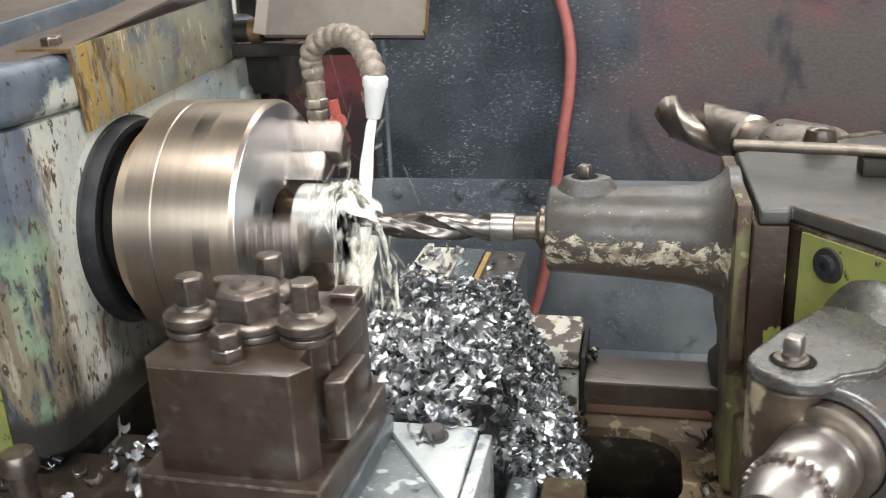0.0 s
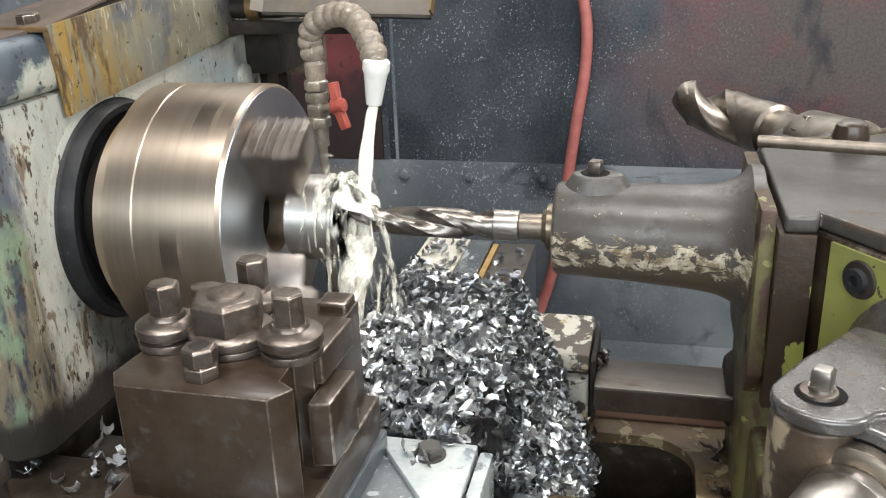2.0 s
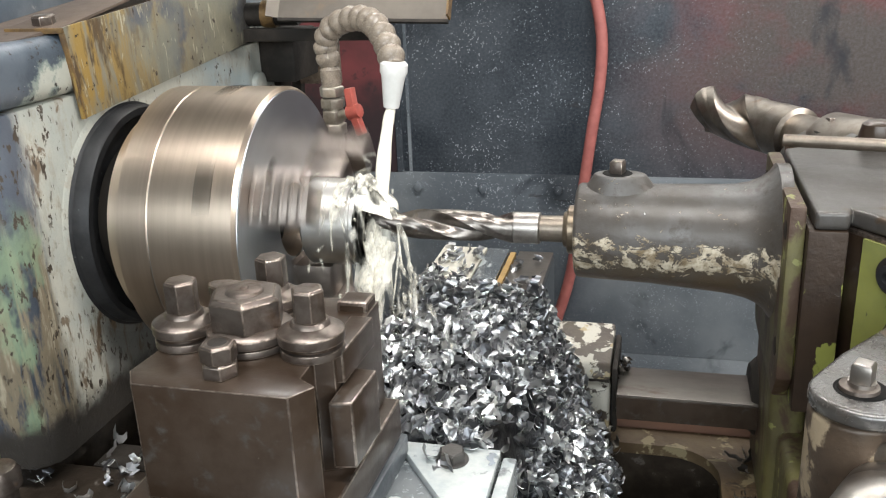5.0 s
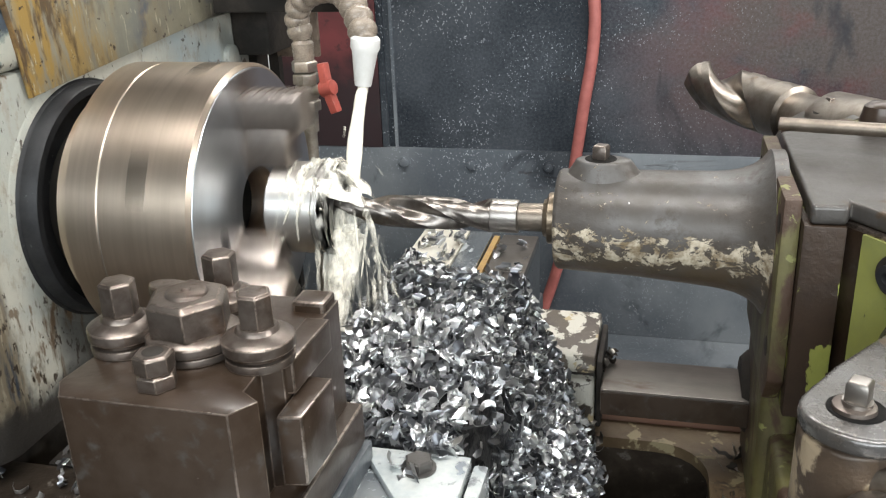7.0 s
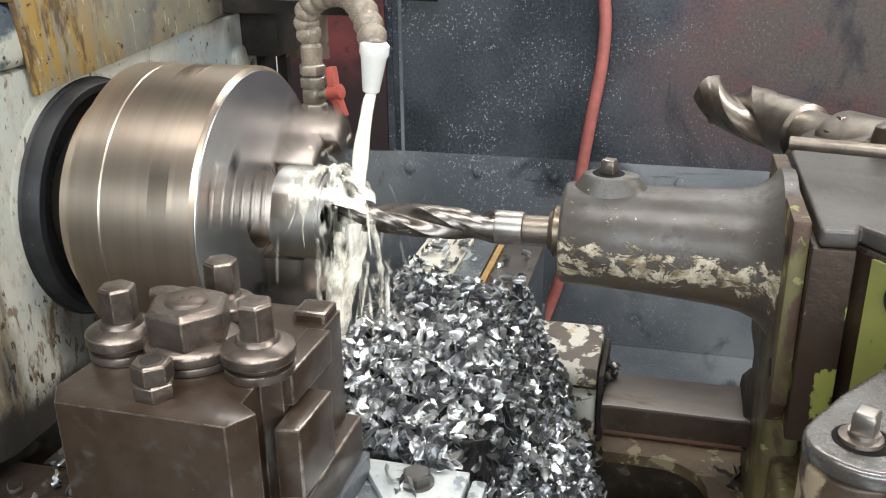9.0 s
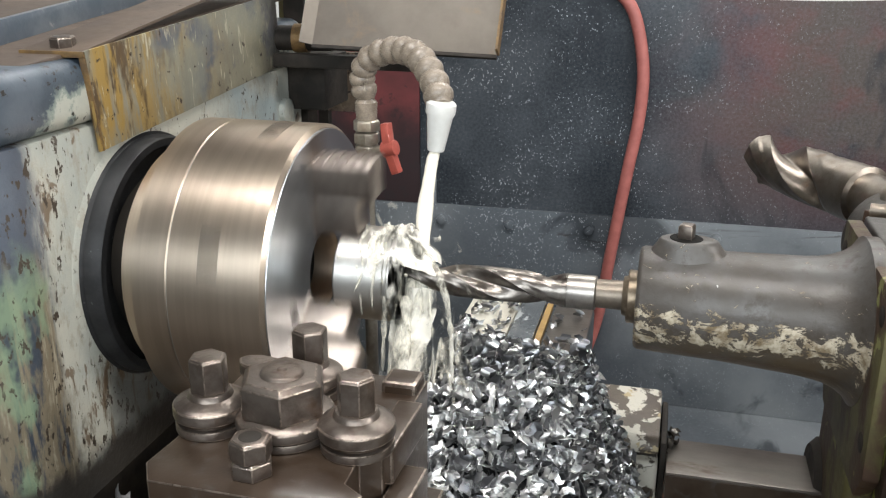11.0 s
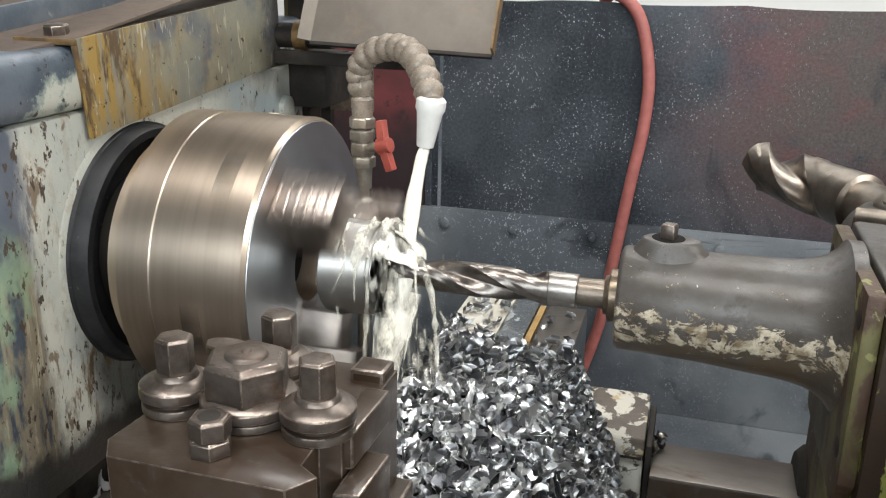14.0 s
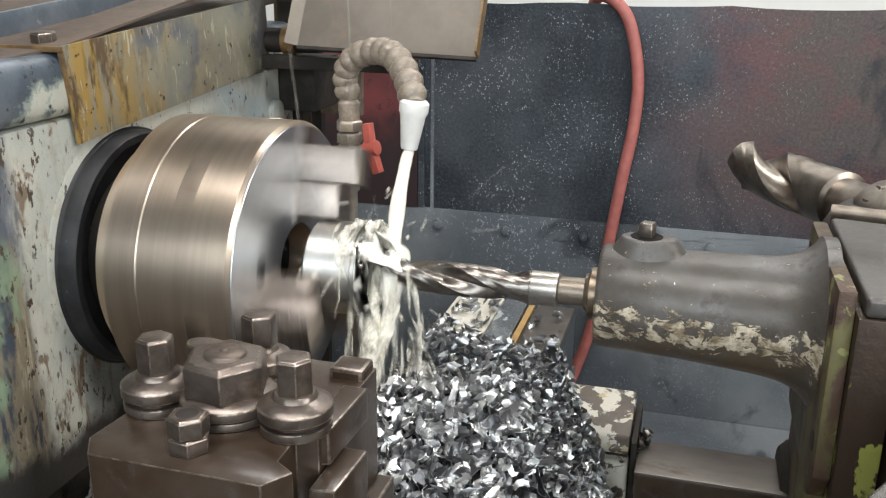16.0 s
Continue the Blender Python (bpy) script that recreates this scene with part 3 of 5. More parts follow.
def tube(points, radii, seg=16, bm=None, wobble=0.0, rng=None):
    bm = bm or bmesh.new()
    pts = [Vector(p) for p in points]
    rings = []
    side = Vector((1, 0, 0))
    for i, p in enumerate(pts):
        d = (pts[min(i + 1, len(pts) - 1)] - pts[max(i - 1, 0)]).normalized()
        s = (side - d * side.dot(d)).normalized()
        t = d.cross(s)
        side = s
        r = radii if isinstance(radii, float) else radii[i]
        ring = []
        for k in range(seg):
            a = 2 * math.pi * k / seg
            rr = r * (1 + (wobble * (rng.random() - 0.5) if rng else 0))
            ring.append(bm.verts.new(p + (s * math.cos(a) + t * math.sin(a)) * rr))
        rings.append(ring)
    for a, b in zip(rings, rings[1:]):
        for k in range(seg):
            bm.faces.new((a[k], a[(k + 1) % seg], b[(k + 1) % seg], b[k]))
    bm.faces.new(rings[0][::-1]), bm.faces.new(rings[-1])
    return bm


def smooth_line(points, n):
    """A smooth line through the points (Catmull-Rom)."""
    p = [Vector(q) for q in points]
    p = [2 * p[0] - p[1]] + p + [2 * p[-1] - p[-2]]
    out = []
    for i in range(n):
        u = i / (n - 1) * (len(p) - 3)
        k = min(int(u), len(p) - 4)
        t = u - k
        a, b, c, d = p[k:k + 4]
        out.append(0.5 * (2 * b + (c - a) * t + (2 * a - 5 * b + 4 * c - d) * t * t + (3 * b - a - 3 * c + d) * t ** 3))
    return out


def rounded_rect(x0, x1, y0, y1, r, n=6):
    out = []
    for cx, cy, a0 in ((x1 - r, y1 - r, 0), (x0 + r, y1 - r, 90), (x0 + r, y0 + r, 180), (x1 - r, y0 + r, 270)):
        for k in range(n + 1):
            a = radians(a0 + 90 * k / n)
            out.append((cx + r * math.cos(a), cy + r * math.sin(a)))
    return out


def holed_plate(outer, inner, z0, z1):
    bm = bmesh.new()
    loops = []
    for z in (z0, z1):
        es, pair = [], []
        for pts in (outer, inner):
            vs = [bm.verts.new((x, y, z)) for x, y in pts]
            es += [bm.edges.new((vs[i], vs[(i + 1) % len(vs)])) for i in range(len(vs))]
            pair.append(vs)
        bmesh.ops.triangle_fill(bm, use_beauty=True, use_dissolve=False, edges=es)
        loops.append(pair)
    for a, b in zip(*loops):
        for i in range(len(a)):
            j = (i + 1) % len(a)
            bm.faces.new((a[i], a[j], b[j], b[i]))
    return bm


# ---- the room ----
def room():
    t = 0.12
    x0, x1, y0, y1, h = -4.0, 4.5, -4.2, 2.6, 4.0
    # unseen floor, ceiling and grey walls close the room; dark tones limit bounce
    tagged(part("floor", box(x0, x1, y0, y1, -t, 0), M_FLOOR), "stained concrete floor out of view", "floor", kind="structure")
    tagged(part("ceiling", box(x0, x1, y0, y1, h, h + t), M_WALLG), "plain grey ceiling out of view", "ceiling", kind="structure")
    for name, b in (("wall_north", (x0, x1, y1, y1 + t)), ("wall_south", (x0, x1, y0 - t, y0)), ("wall_west", (x0 - t, x0, y0, y1)), ("wall_east", (x1, x1 + t, y0, y1))):
        tagged(part(name, box(*b, 0, h), M_WALLW if name == "wall_north" else M_WALLG), "plain white plastered workshop wall" if name == "wall_north" else "plain grey wall out of view", "wall", kind="structure")


room()


# ---- lathe bed ----
def bed():
    ob = thing("lathe_bed", "oily brown cast-iron lathe bed with a long slot in its top", "lathe bed")
    slot = rounded_rect(0.215, 0.466, -0.060, 0.118, 0.058)
    part("bed_top", holed_plate([(-1.1, -0.24), (1.9, -0.24), (1.9, 0.155), (-1.1, 0.155)], slot, 0.773, 0.787), M_BED, ob)
    part("rib_wall", box(-1.1, 1.9, -0.24, -0.20, 0.30, 0.752), M_BED, ob)
    part("rib_wall", box(-1.1, 1.9, 0.20, 0.24, 0.30, 0.752), M_BED, ob)
    # dark walls added below the slot so that it looks shaded
    part("slot_shade_wall", box(-0.2, 1.0, 0.121, 0.132, 0.68, 0.7725), M_OILY, ob)
    part("slot_shade_wall", box(0.470, 0.482, -0.19, 0.120, 0.68, 0.7725), M_OILY, ob)
    part("slot_floor", box(-1.1, 1.9, -0.20, 0.20, 0.66, 0.6795), M_SLUDGE, ob, "mossy green-brown sludge under the slot")
    part("guide_way", box(-1.1, 1.9, 0.157, 0.203, 0.752, 0.800), M_REDWAY, ob, "red-brown stained guide way", bevel=0.002)
    part("guide_way", box(-1.1, 1.9, 0.206, 0.26, 0.752, 0.792), M_WAY, ob, bevel=0.002)
    part("pedestal", box(-1.0, -0.3, -0.22, 0.24, 0.0, 0.30), M_BED, ob, bevel=0.01)
    part("pedestal", box(1.2, 1.8, -0.22, 0.24, 0.0, 0.30), M_BED, ob, bevel=0.01)
    return ob


bed()


def stop_block():
    ob = thing("stop_block", "brown cast block with flaking cream paint on the bed", "machine block")
    part("upper_body", prism([(y, z) for y, z in ((0.090, 0.893), (0.098, 0.903), (0.190, 0.914), (0.198, 0.905), (0.198, 0.885), (0.090, 0.885))], 0.235, 0.338), M_BOSS, ob,
         m=Matrix(((0, 0, 1, 0), (1, 0, 0, 0), (0, 1, 0, 0), (0, 0, 0, 1))), bevel=0.004)
    part("lower_body", box(0.235, 0.338, 0.082, 0.200, 0.818, 0.880), M_BOSS, ob, bevel=0.007, segments=3)
    part("groove_web", box(0.237, 0.336, 0.096, 0.198, 0.878, 0.887), M_DARK, ob)
    part("end_ring", box(0.339, 0.346, 0.092, 0.19, 0.815, 0.900), M_DARK, ob, bevel=0.006)
    part("guide_bar", box(0.346, 0.60, 0.068, 0.140, 0.852, 0.880), M_WAY, ob, "flat ground steel bar", bevel=0.0015)
    # dark plate paints in the shade on the bar's front face
    part("bar_front", box(0.347, 0.60, 0.0655, 0.0678, 0.850, 0.8775), M_POST, ob, "front edge of the bar with its shade painted dark")
    # the foot's dark colour paints in the shade under the block
    part("foot", box(0.24, 0.325, 0.145, 0.198, 0.800, 0.818), M_DARK, ob)


stop_block()


# ---- saddle, cross slide and compound ----
def cross_slide():
    sd = thing("saddle", "dark oily cast saddle strewn with steel chips", "lathe saddle")
    part("wing", box(-0.42, 0.085, -0.52, -0.16, 0.80, 0.872), M_OILY, sd, bevel=0.006)
    part("body", box(0.085, 0.247, -0.52, 0.34, 0.787, 0.868), M_SLIDESIDE, sd, bevel=0.004)
    # dark strip behind the wing
    part("rear_strip", box(-0.19, 0.03, -0.155, -0.11, 0.80, 0.868), M_DARK, sd, bevel=0.003)
    ob = thing("cross_slide", "wet blue-grey steel cross slide streaked with coolant", "cross slide")
    part("body", box(0.088, 0.246, -0.50, 0.312, 0.868, 0.955), M_SLIDESIDE, ob, bevel=0.003)
    part("top_strip", box(0.090, 0.152, -0.05, 0.308, 0.955, 0.966), M_CREAM, ob, "cream painted strip with stray chips", bevel=0.001)
    part("top_strip", box(0.1535, 0.184, -0.05, 0.308, 0.955, 0.9655), M_SLIDE, ob, bevel=0.001)
    part("slot_edge", box(0.1855, 0.193, -0.05, 0.306, 0.955, 0.9615), M_OCHRE, ob, "rusty ochre slot edge")
    part("top_strip", box(0.1985, 0.246, -0.05, 0.300, 0.955, 0.966), M_WAY, ob, bevel=0.0015)
    part("front_casting", prism([(0.09, -0.50), (0.262, -0.50), (0.262, -0.335), (0.166, -0.205), (0.09, -0.205)], 0.955, 0.962), M_SLIDE, ob, bevel=0.002)
    part("joint_filler", prism([(0.140, -0.42), (0.2615, -0.42), (0.2615, -0.206), (0.140, -0.206)], 0.946, 0.9590), M_SLIDE, ob)
    pl = part("cover_plate", prism([(0.1685, -0.205), (0.262, -0.205), (0.2625, -0.332)], 0.9555, 0.9665), M_WETWHITE, ob, "milky wet cover plate", bevel=0.002)
    bt = hex_head(0.9665, 0.977, 0.0116, 0.224, -0.228, None, 0.3)
    upright([(0.9665, 0), (0.9665, 0.0140), (0.9682, 0.0140), (0.9682, 0)], 0.224, -0.228, 24, bt)
    part("bolt", bt, M_CASTG, pl)
    part("side_cover", box(0.2635, 0.276, -0.36, -0.205, 0.83, 0.960), M_WETWHITE, ob, bevel=0.003)
    part("end_block", box(0.279, 0.310, -0.285, -0.128, 0.787, 0.868), M_SLIDE, ob, bevel=0.01, segments=3)
    part("end_block", box(0.315, 0.361, -0.26, -0.124, 0.787, 0.866), M_OLIVE, ob, bevel=0.006)


cross_slide()


def compound():
    ob = thing("compound_slide", "browned steel compound slide under the tool post", "tool slide")
    part("slide_plate", prism([(0.024, -0.399), (0.177, -0.402), (0.179, -0.222), (0.024, -0.21)], 0.9835, 1.0175), M_POST, ob, bevel=0.002)
    part("slide_base", prism([(0.020, -0.402), (0.180, -0.405), (0.183, -0.218), (0.020, -0.208)], 0.962, 0.9820), M_SLIDESIDE, ob, bevel=0.002)
    part("swivel_base", box(0.0, 0.168, -0.46, -0.2, 0.872, 0.9615), M_POST, ob, bevel=0.004)


compound()


def tool_post():
    ob = thing("tool_post", "browned steel tool post with hex bolts and washers", "tool post")
    part("block", prism([(0.042, -0.389), (0.157, -0.3905), (0.169, -0.3725), (0.155, -0.363), (0.154, -0.337), (0.167, -0.331), (0.167, -0.225), (0.034, -0.225), (0.0335, -0.342), (0.031, -0.372)], 1.0178, 1.108), M_POST, ob, bevel=0.0008)
    part("tool_clamp", prism([(0.1685, -0.352), (0.185, -0.349), (0.187, -0.298), (0.1685, -0.298)], 1.032, 1.084), M_POST, ob, bevel=0.0015)
    part("clamp_step", prism([(0.1560, -0.3295), (0.172, -0.326), (0.174, -0.262), (0.1560, -0.262)], 1.086, 1.1105), M_POST, ob, bevel=0.0015)
    part("rear_post", box(0.140, 0.1655, -0.2505, -0.226, 1.0178, 1.116), M_POST, ob, bevel=0.003)
    for x, y, r, ph in ((0.048, -0.320, 0.0230, 0.25), (0.148, -0.322, 0.0230, 0.5), (0.094, -0.263, 0.0205, 0.1)):
        part("washer", upright([(1.1083, 0), (1.1083, r + 0.0002), (1.1145, r + 0.0002), (1.1145, 0)], x + 0.0006, y - 0.0008), M_BOLT, ob, bevel=0.0009)
        part("spacer", upright([(1.1145, 0), (1.1145, r - 0.0030), (1.1180, r - 0.0030), (1.1180, 0)], x, y), M_POST, ob)
        part("washer", upright([(1.1180, 0), (1.1180, r + 0.0012), (1.1255, r + 0.0012), (1.1300, r * 0.72), (1.1300, 0)], x, y), M_BOLT, ob, bevel=0.0009)
        part("collar", upright([(1.1300, 0), (1.1300, r * 0.64), (1.1325, r * 0.60), (1.1335, r * 0.56), (1.1335, 0)], x, y), M_BOLT, ob)
        part("bolt", hex_head(1.1335, 1.157, 0.0124, x, y, None, ph), M_BOLT, ob, bevel=0.0006)
    part("washer", upright([(1.1083, 0), (1.1083, 0.0300), (1.1140, 0.0300), (1.1140, 0)], 0.098, -0.316), M_BOLT, ob, bevel=0.001)
    part("spacer", upright([(1.1140, 0), (1.1140, 0.0275), (1.1160, 0.0275), (1.1160, 0)], 0.098, -0.316), M_POST, ob)
    part("washer", upright([(1.1160, 0), (1.1160, 0.0318), (1.1225, 0.0318), (1.1262, 0.0270), (1.1262, 0)], 0.0985, -0.317), M_BOLT, ob, bevel=0.001)
    nut = hex_head(1.1262, 1.1500, 0.0284, 0.098, -0.318, None, 0.35)
    part("clamp_nut", nut, M_BOLT, ob, "large worn hexagonal clamp nut", bevel=0.0008)
    part("stud_end", upright([(1.1500, 0), (1.1500, 0.0140), (1.1514, 0.0135), (1.1525, 0.0120), (1.1527, 0.0035), (1.1540, 0.0025), (1.1544, 0)], 0.098, -0.318), M_BOLT, ob)
    part("pawl", prism([(0.0605, -0.3020), (0.0640, -0.3085), (0.0705, -0.3120), (0.084, -0.3120), (0.088, -0.296), (0.074, -0.2935), (0.0640, -0.2965)], 1.1395, 1.1490), M_BOLT, ob, bevel=0.002)
    part("nut", hex_head(1.1083, 1.1190, 0.0132, 0.098, -0.366, None, 0.45), M_BOLT, ob, bevel=0.0006)
    bt = part("bolt", hex_head(1.1195, 1.132, 0.0130, 0.098, -0.366, None, 0.15), M_BOLT, ob, bevel=0.0006)
    part("socket", upright([(1.1322, 0), (1.1322, 0.0068), (1.1326, 0.0062), (1.1326, 0)], 0.098, -0.366, 20), M_DARK, bt)


tool_post()


def pin():
    ob = thing("locating_pin", "worn steel pin with a rounded cap on the saddle", "pin")
    part("stem", upright([(0.872, 0), (0.872, 0.013), (0.945, 0.013), (0.945, 0)], -0.165, -0.305, 24), M_BOLT, ob)
    part("cap", upright([(0.945, 0), (0.945, 0.018), (0.958, 0.018), (0.964, 0.015), (0.966, 0.008), (0.966, 0)], -0.165, -0.305, 24), M_BOLT, ob)


pin()


# ---- headstock ----
def headstock():
    ob = thing("headstock", "lathe headstock in chipped pale green paint with a dark lid", "headstock")
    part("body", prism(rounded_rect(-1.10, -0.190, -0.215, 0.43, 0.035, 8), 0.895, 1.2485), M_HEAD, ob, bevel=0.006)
    part("front_panel", box(-1.05, -0.245, -0.2185, -0.2155, 0.90, 1.235), M_GREEN, ob, "yellow-green painted front panel", bevel=0.001)
    part("corner_strip", prism([(-0.243, -0.2182), (-0.213, -0.2172), (-0.199, -0.205), (-0.1965, -0.196), (-0.215, -0.19), (-0.243, -0.20)], 0.90, 1.246), M_HEAD, ob, "grimy streaked paint on the corner")
    lid = part("lid", prism(rounded_rect(-1.11, -0.186, -0.222, 0.435, 0.04, 8), 1.2495, 1.308), M_LID, ob, "dark blue-black enamel lid", bevel=0.018, segments=4)
    tilt = Matrix.Translation((0, -0.08, 1.31)) @ pose(0, 0, 0, 4.2) @ Matrix.Translation((0, 0.08, -1.31))
    part("lid_top", prism(rounded_rect(-1.095, -0.204, -0.205, 0.42, 0.03, 8), 1.2985, 1.3125), M_LIDTOP, ob, "dusty brown top of the lid", tilt, bevel=0.002)
    br = bmesh.new()
    box(-0.1845, -0.1815, -0.086, 0.318, 1.224, 1.3157, br)
    cover = part("cover_plate", br, M_RUST, ob, "rust-streaked folded cover plate", tilt, bevel=0.0008)
    part("top_flange", box(-0.247, -0.1848, -0.086, 0.318, 1.3127, 1.3157), M_LIDTOP, cover, "dusty brown top flange", tilt, bevel=0.0006)
    part("flange_lip", box(-0.247, -0.1816, -0.0885, -0.0862, 1.3105, 1.3160), M_LIP, cover, "rusty brown lip", tilt, bevel=0.0006)
    part("flange_lip", box(-0.187, -0.1812, -0.0888, -0.0862, 1.224, 1.3104), M_LIP, cover, m=tilt, bevel=0.0006)
    part("bolt", hex_head(1.3157, 1.3255, 0.0115, -0.214, -0.070, None, 0.3), M_BOLT, ob, m=tilt, bevel=0.0006)
    rim = smooth_line([(-0.262, -0.20, 1.325), (-0.290, -0.085, 1.325), (-0.302, 0.007, 1.325), (-0.314, 0.118, 1.325), (-0.324, 0.25, 1.325), (-0.327, 0.275, 1.325)], 24)
    bm = bmesh.new()
    quads = []
    for i, p in enumerate(rim):
        d = (rim[min(i + 1, 23)] - rim[max(i - 1, 0)]).normalized()
        n = Vector((d.y, -d.x, 0)) * 0.004
        quads.append([bm.verts.new(q) for q in (p - n + Vector((0, 0, -0.013)), p + n + Vector((0, 0, -0.013)), p + n + Vector((0, 0, 0.010)), p - n + Vector((0, 0, 0.010)))])
    for a, b in zip(quads, quads[1:]):
        for k in range(4):
            bm.faces.new((a[k], a[(k + 1) % 4], b[(k + 1) % 4], b[k]))
    bm.faces.new(quads[0][::-1]), bm.faces.new(quads[-1])
    part("rim_strip", bm, M_RIM, ob, "blue-grey raised rim strip", tilt, bevel=0.001)
    part("raised_cover", prism([(-0.272, -0.185), (-0.296, -0.085), (-0.308, 0.007), (-0.320, 0.118), (-0.331, 0.265), (-1.05, 0.265), (-1.05, -0.185)], 1.3128, 1.328), M_LIDTOP, ob, m=tilt, bevel=0.002)
    part("knob", upright([(1.328, 0), (1.328, 0.010), (1.355, 0.010), (1.358, 0.007), (1.358, 0)], -0.338, -0.045, 16), M_BOLT, ob, m=tilt)
    part("filler_cap", upright([(1.3126, 0), (1.3126, 0.040), (1.322, 0.040), (1.330, 0.036), (1.330, 0.028), (1.336, 0.026), (1.336, 0)], -0.320, 0.325, 32), M_DARK, ob, m=tilt)
    # spindle flange
    fl = lathe([(-0.190, 0.0), (-0.190, 0.1265), (-0.1872, 0.1255), (-0.1855, 0.1232), (-0.1715, 0.1215), (-0.1695, 0.1200), (-0.1692, 0.1130), (-0.1712, 0.1115), (-0.1862, 0.1105), (-0.1862, 0.0)], 72, None, pose(0, 0, 1.1))
    part("spindle_flange", fl, M_FLANGE, ob, "black oily flange ring round the spindle")
    part("face_pad", lathe([(-0.1905, 0.0), (-0.1905, 0.135), (-0.1885, 0.131), (-0.1885, 0.0)], 64, None, pose(0, 0, 1.1)), M_HEAD, ob)
    part("oil_cap", lathe([(-0.190, 0), (-0.190, 0.018), (-0.183, 0.017), (-0.181, 0.012), (-0.181, 0)], 24, None, pose(0, 0.345, 1.19)), M_HEAD, ob)
    # dark box fills the shaded gap under the body
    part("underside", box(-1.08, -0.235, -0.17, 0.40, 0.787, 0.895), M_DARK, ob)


headstock()


def rear_frame():
    ob = thing("rear_frame", "dark oily frame and pipe behind the headstock", "machine frame")
    part("pipe", lathe([(-0.75, 0), (-0.75, 0.016), (-0.11, 0.016), (-0.11, 0)], 24, None, Matrix.Translation((0, 0.335, 1.290)) @ pose(0, 0, 0, 0, 0, 4)), M_DARK, ob)
    part("pipe_collar", lathe([(-0.160, 0), (-0.160, 0.0185), (-0.142, 0.0185), (-0.142, 0)], 24, None, Matrix.Translation((0, 0.335, 1.290)) @ pose(0, 0, 0, 0, 0, 4)), M_LIP, ob, "rusty ochre collar")
    part("cross_bar", box(-0.60, 0.02, 0.40, 0.425, 1.335, 1.352), M_DARK, ob, bevel=0.002)
    part("lower_bar", box(-0.19, 0.02, 0.30, 0.32, 1.255, 1.272), M_DARK, ob, bevel=0.002)
    part("post", box(-0.236, -0.204, 0.46, 0.50, 0.56, 1.40), M_DARK, ob, bevel=0.003)
    part("olive_web", box(-0.26, -0.215, 0.50, 0.515, 0.56, 1.42), M_OLIVE, ob)
    part("bracket", box(-0.19, -0.135, 0.36, 0.45, 1.19, 1.262), M_DARK, ob, bevel=0.004)
    part("rusty_plate", box(-0.187, -0.118, 0.496, 0.506, 1.165, 1.254), M_RUSTP, ob, "rusty mottled plate", bevel=0.002)
    part("plate_post", box(-0.203, -0.1875, 0.50, 0.5145, 0.56, 1.30), M_DARK, ob)


rear_frame()


# ---- splash guard ----
def splash_guard():
    ob = thing("splash_guard", "dark splashed sheet-metal guard with worn red paint behind the lathe", "splash guard")
    rng = random.Random(11)
    top = [(-0.184 + 2.184 * i / 40, 1.322 + 0.003 * math.sin(i * 1.3) + rng.uniform(-0.0015, 0.0015)) for i in range(41)]
    bm = prism([(-0.184, 0.925)] + [(2.0, 0.925)] + top[::-1], 0, 0.004)
    m = Matrix(((1, 0, 0, 0), (0, 0, 1, 0.850), (0, 1, 0, 0), (0, 0, 0, 1)))
    part("upper_sheet", bm, M_GUARD, ob, m=m)
    part("lower_sheet", box(-0.36, 2.0, 0.843, 0.8535, 0.555, 0.929), M_GUARDLOW, ob, "blue-grey lower sheet dotted with droplets", bevel=0.001)
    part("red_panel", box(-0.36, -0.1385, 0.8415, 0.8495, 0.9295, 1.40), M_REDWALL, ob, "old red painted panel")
    part("seam_strip", box(-0.1375, -0.125, 0.842, 0.8495, 0.93, 1.34), M_GUARD, ob, bevel=0.001)
    part("seam_strip", box(-0.113, -0.107, 0.8455, 0.8495, 0.93, 1.25), M_GUARDLOW, ob)
    part("floor_tray", box(-1.15, 2.0, 0.262, 0.853, 0.545, 0.5545), M_GUARDLOW, ob)
    for x in (-0.095, 0.040, 0.19, 0.42):
        bt = lathe([(0, 0), (0, 0.0125), (0.002, 0.0125), (0.002, 0.009), (0.009, 0.008), (0.010, 0.004), (0.010, 0)], 12, None, Matrix.Translation((x, 0.843, 0.900)) @ pose(0, 0, 0, 0, 0, -90))
        part("rivet", bt, M_GUARDLOW, ob)
    leg = part("support_leg", box(-0.4, -0.36, 0.80, 0.85, 0.0, 0.545), M_DARK, ob)
    again(leg, pose(1.9, 0, 0))


splash_guard()


def red_hose():
    ob = thing("air_hose", "dull red rubber hose hanging over the splash guard", "hose")
    pts = smooth_line([(0.17, 0.92, 1.22), (0.178, 0.885, 1.318), (0.205, 0.845, 1.336), (0.245, 0.832, 1.300), (0.268, 0.832, 1.210), (0.268, 0.832, 1.12), (0.254, 0.83, 1.017), (0.234, 0.828, 0.862), (0.215, 0.826, 0.72), (0.17, 0.815, 0.565)], 60)
    part("tube", tube(pts, 0.0108, 16), M_HOSE, ob)


red_hose()


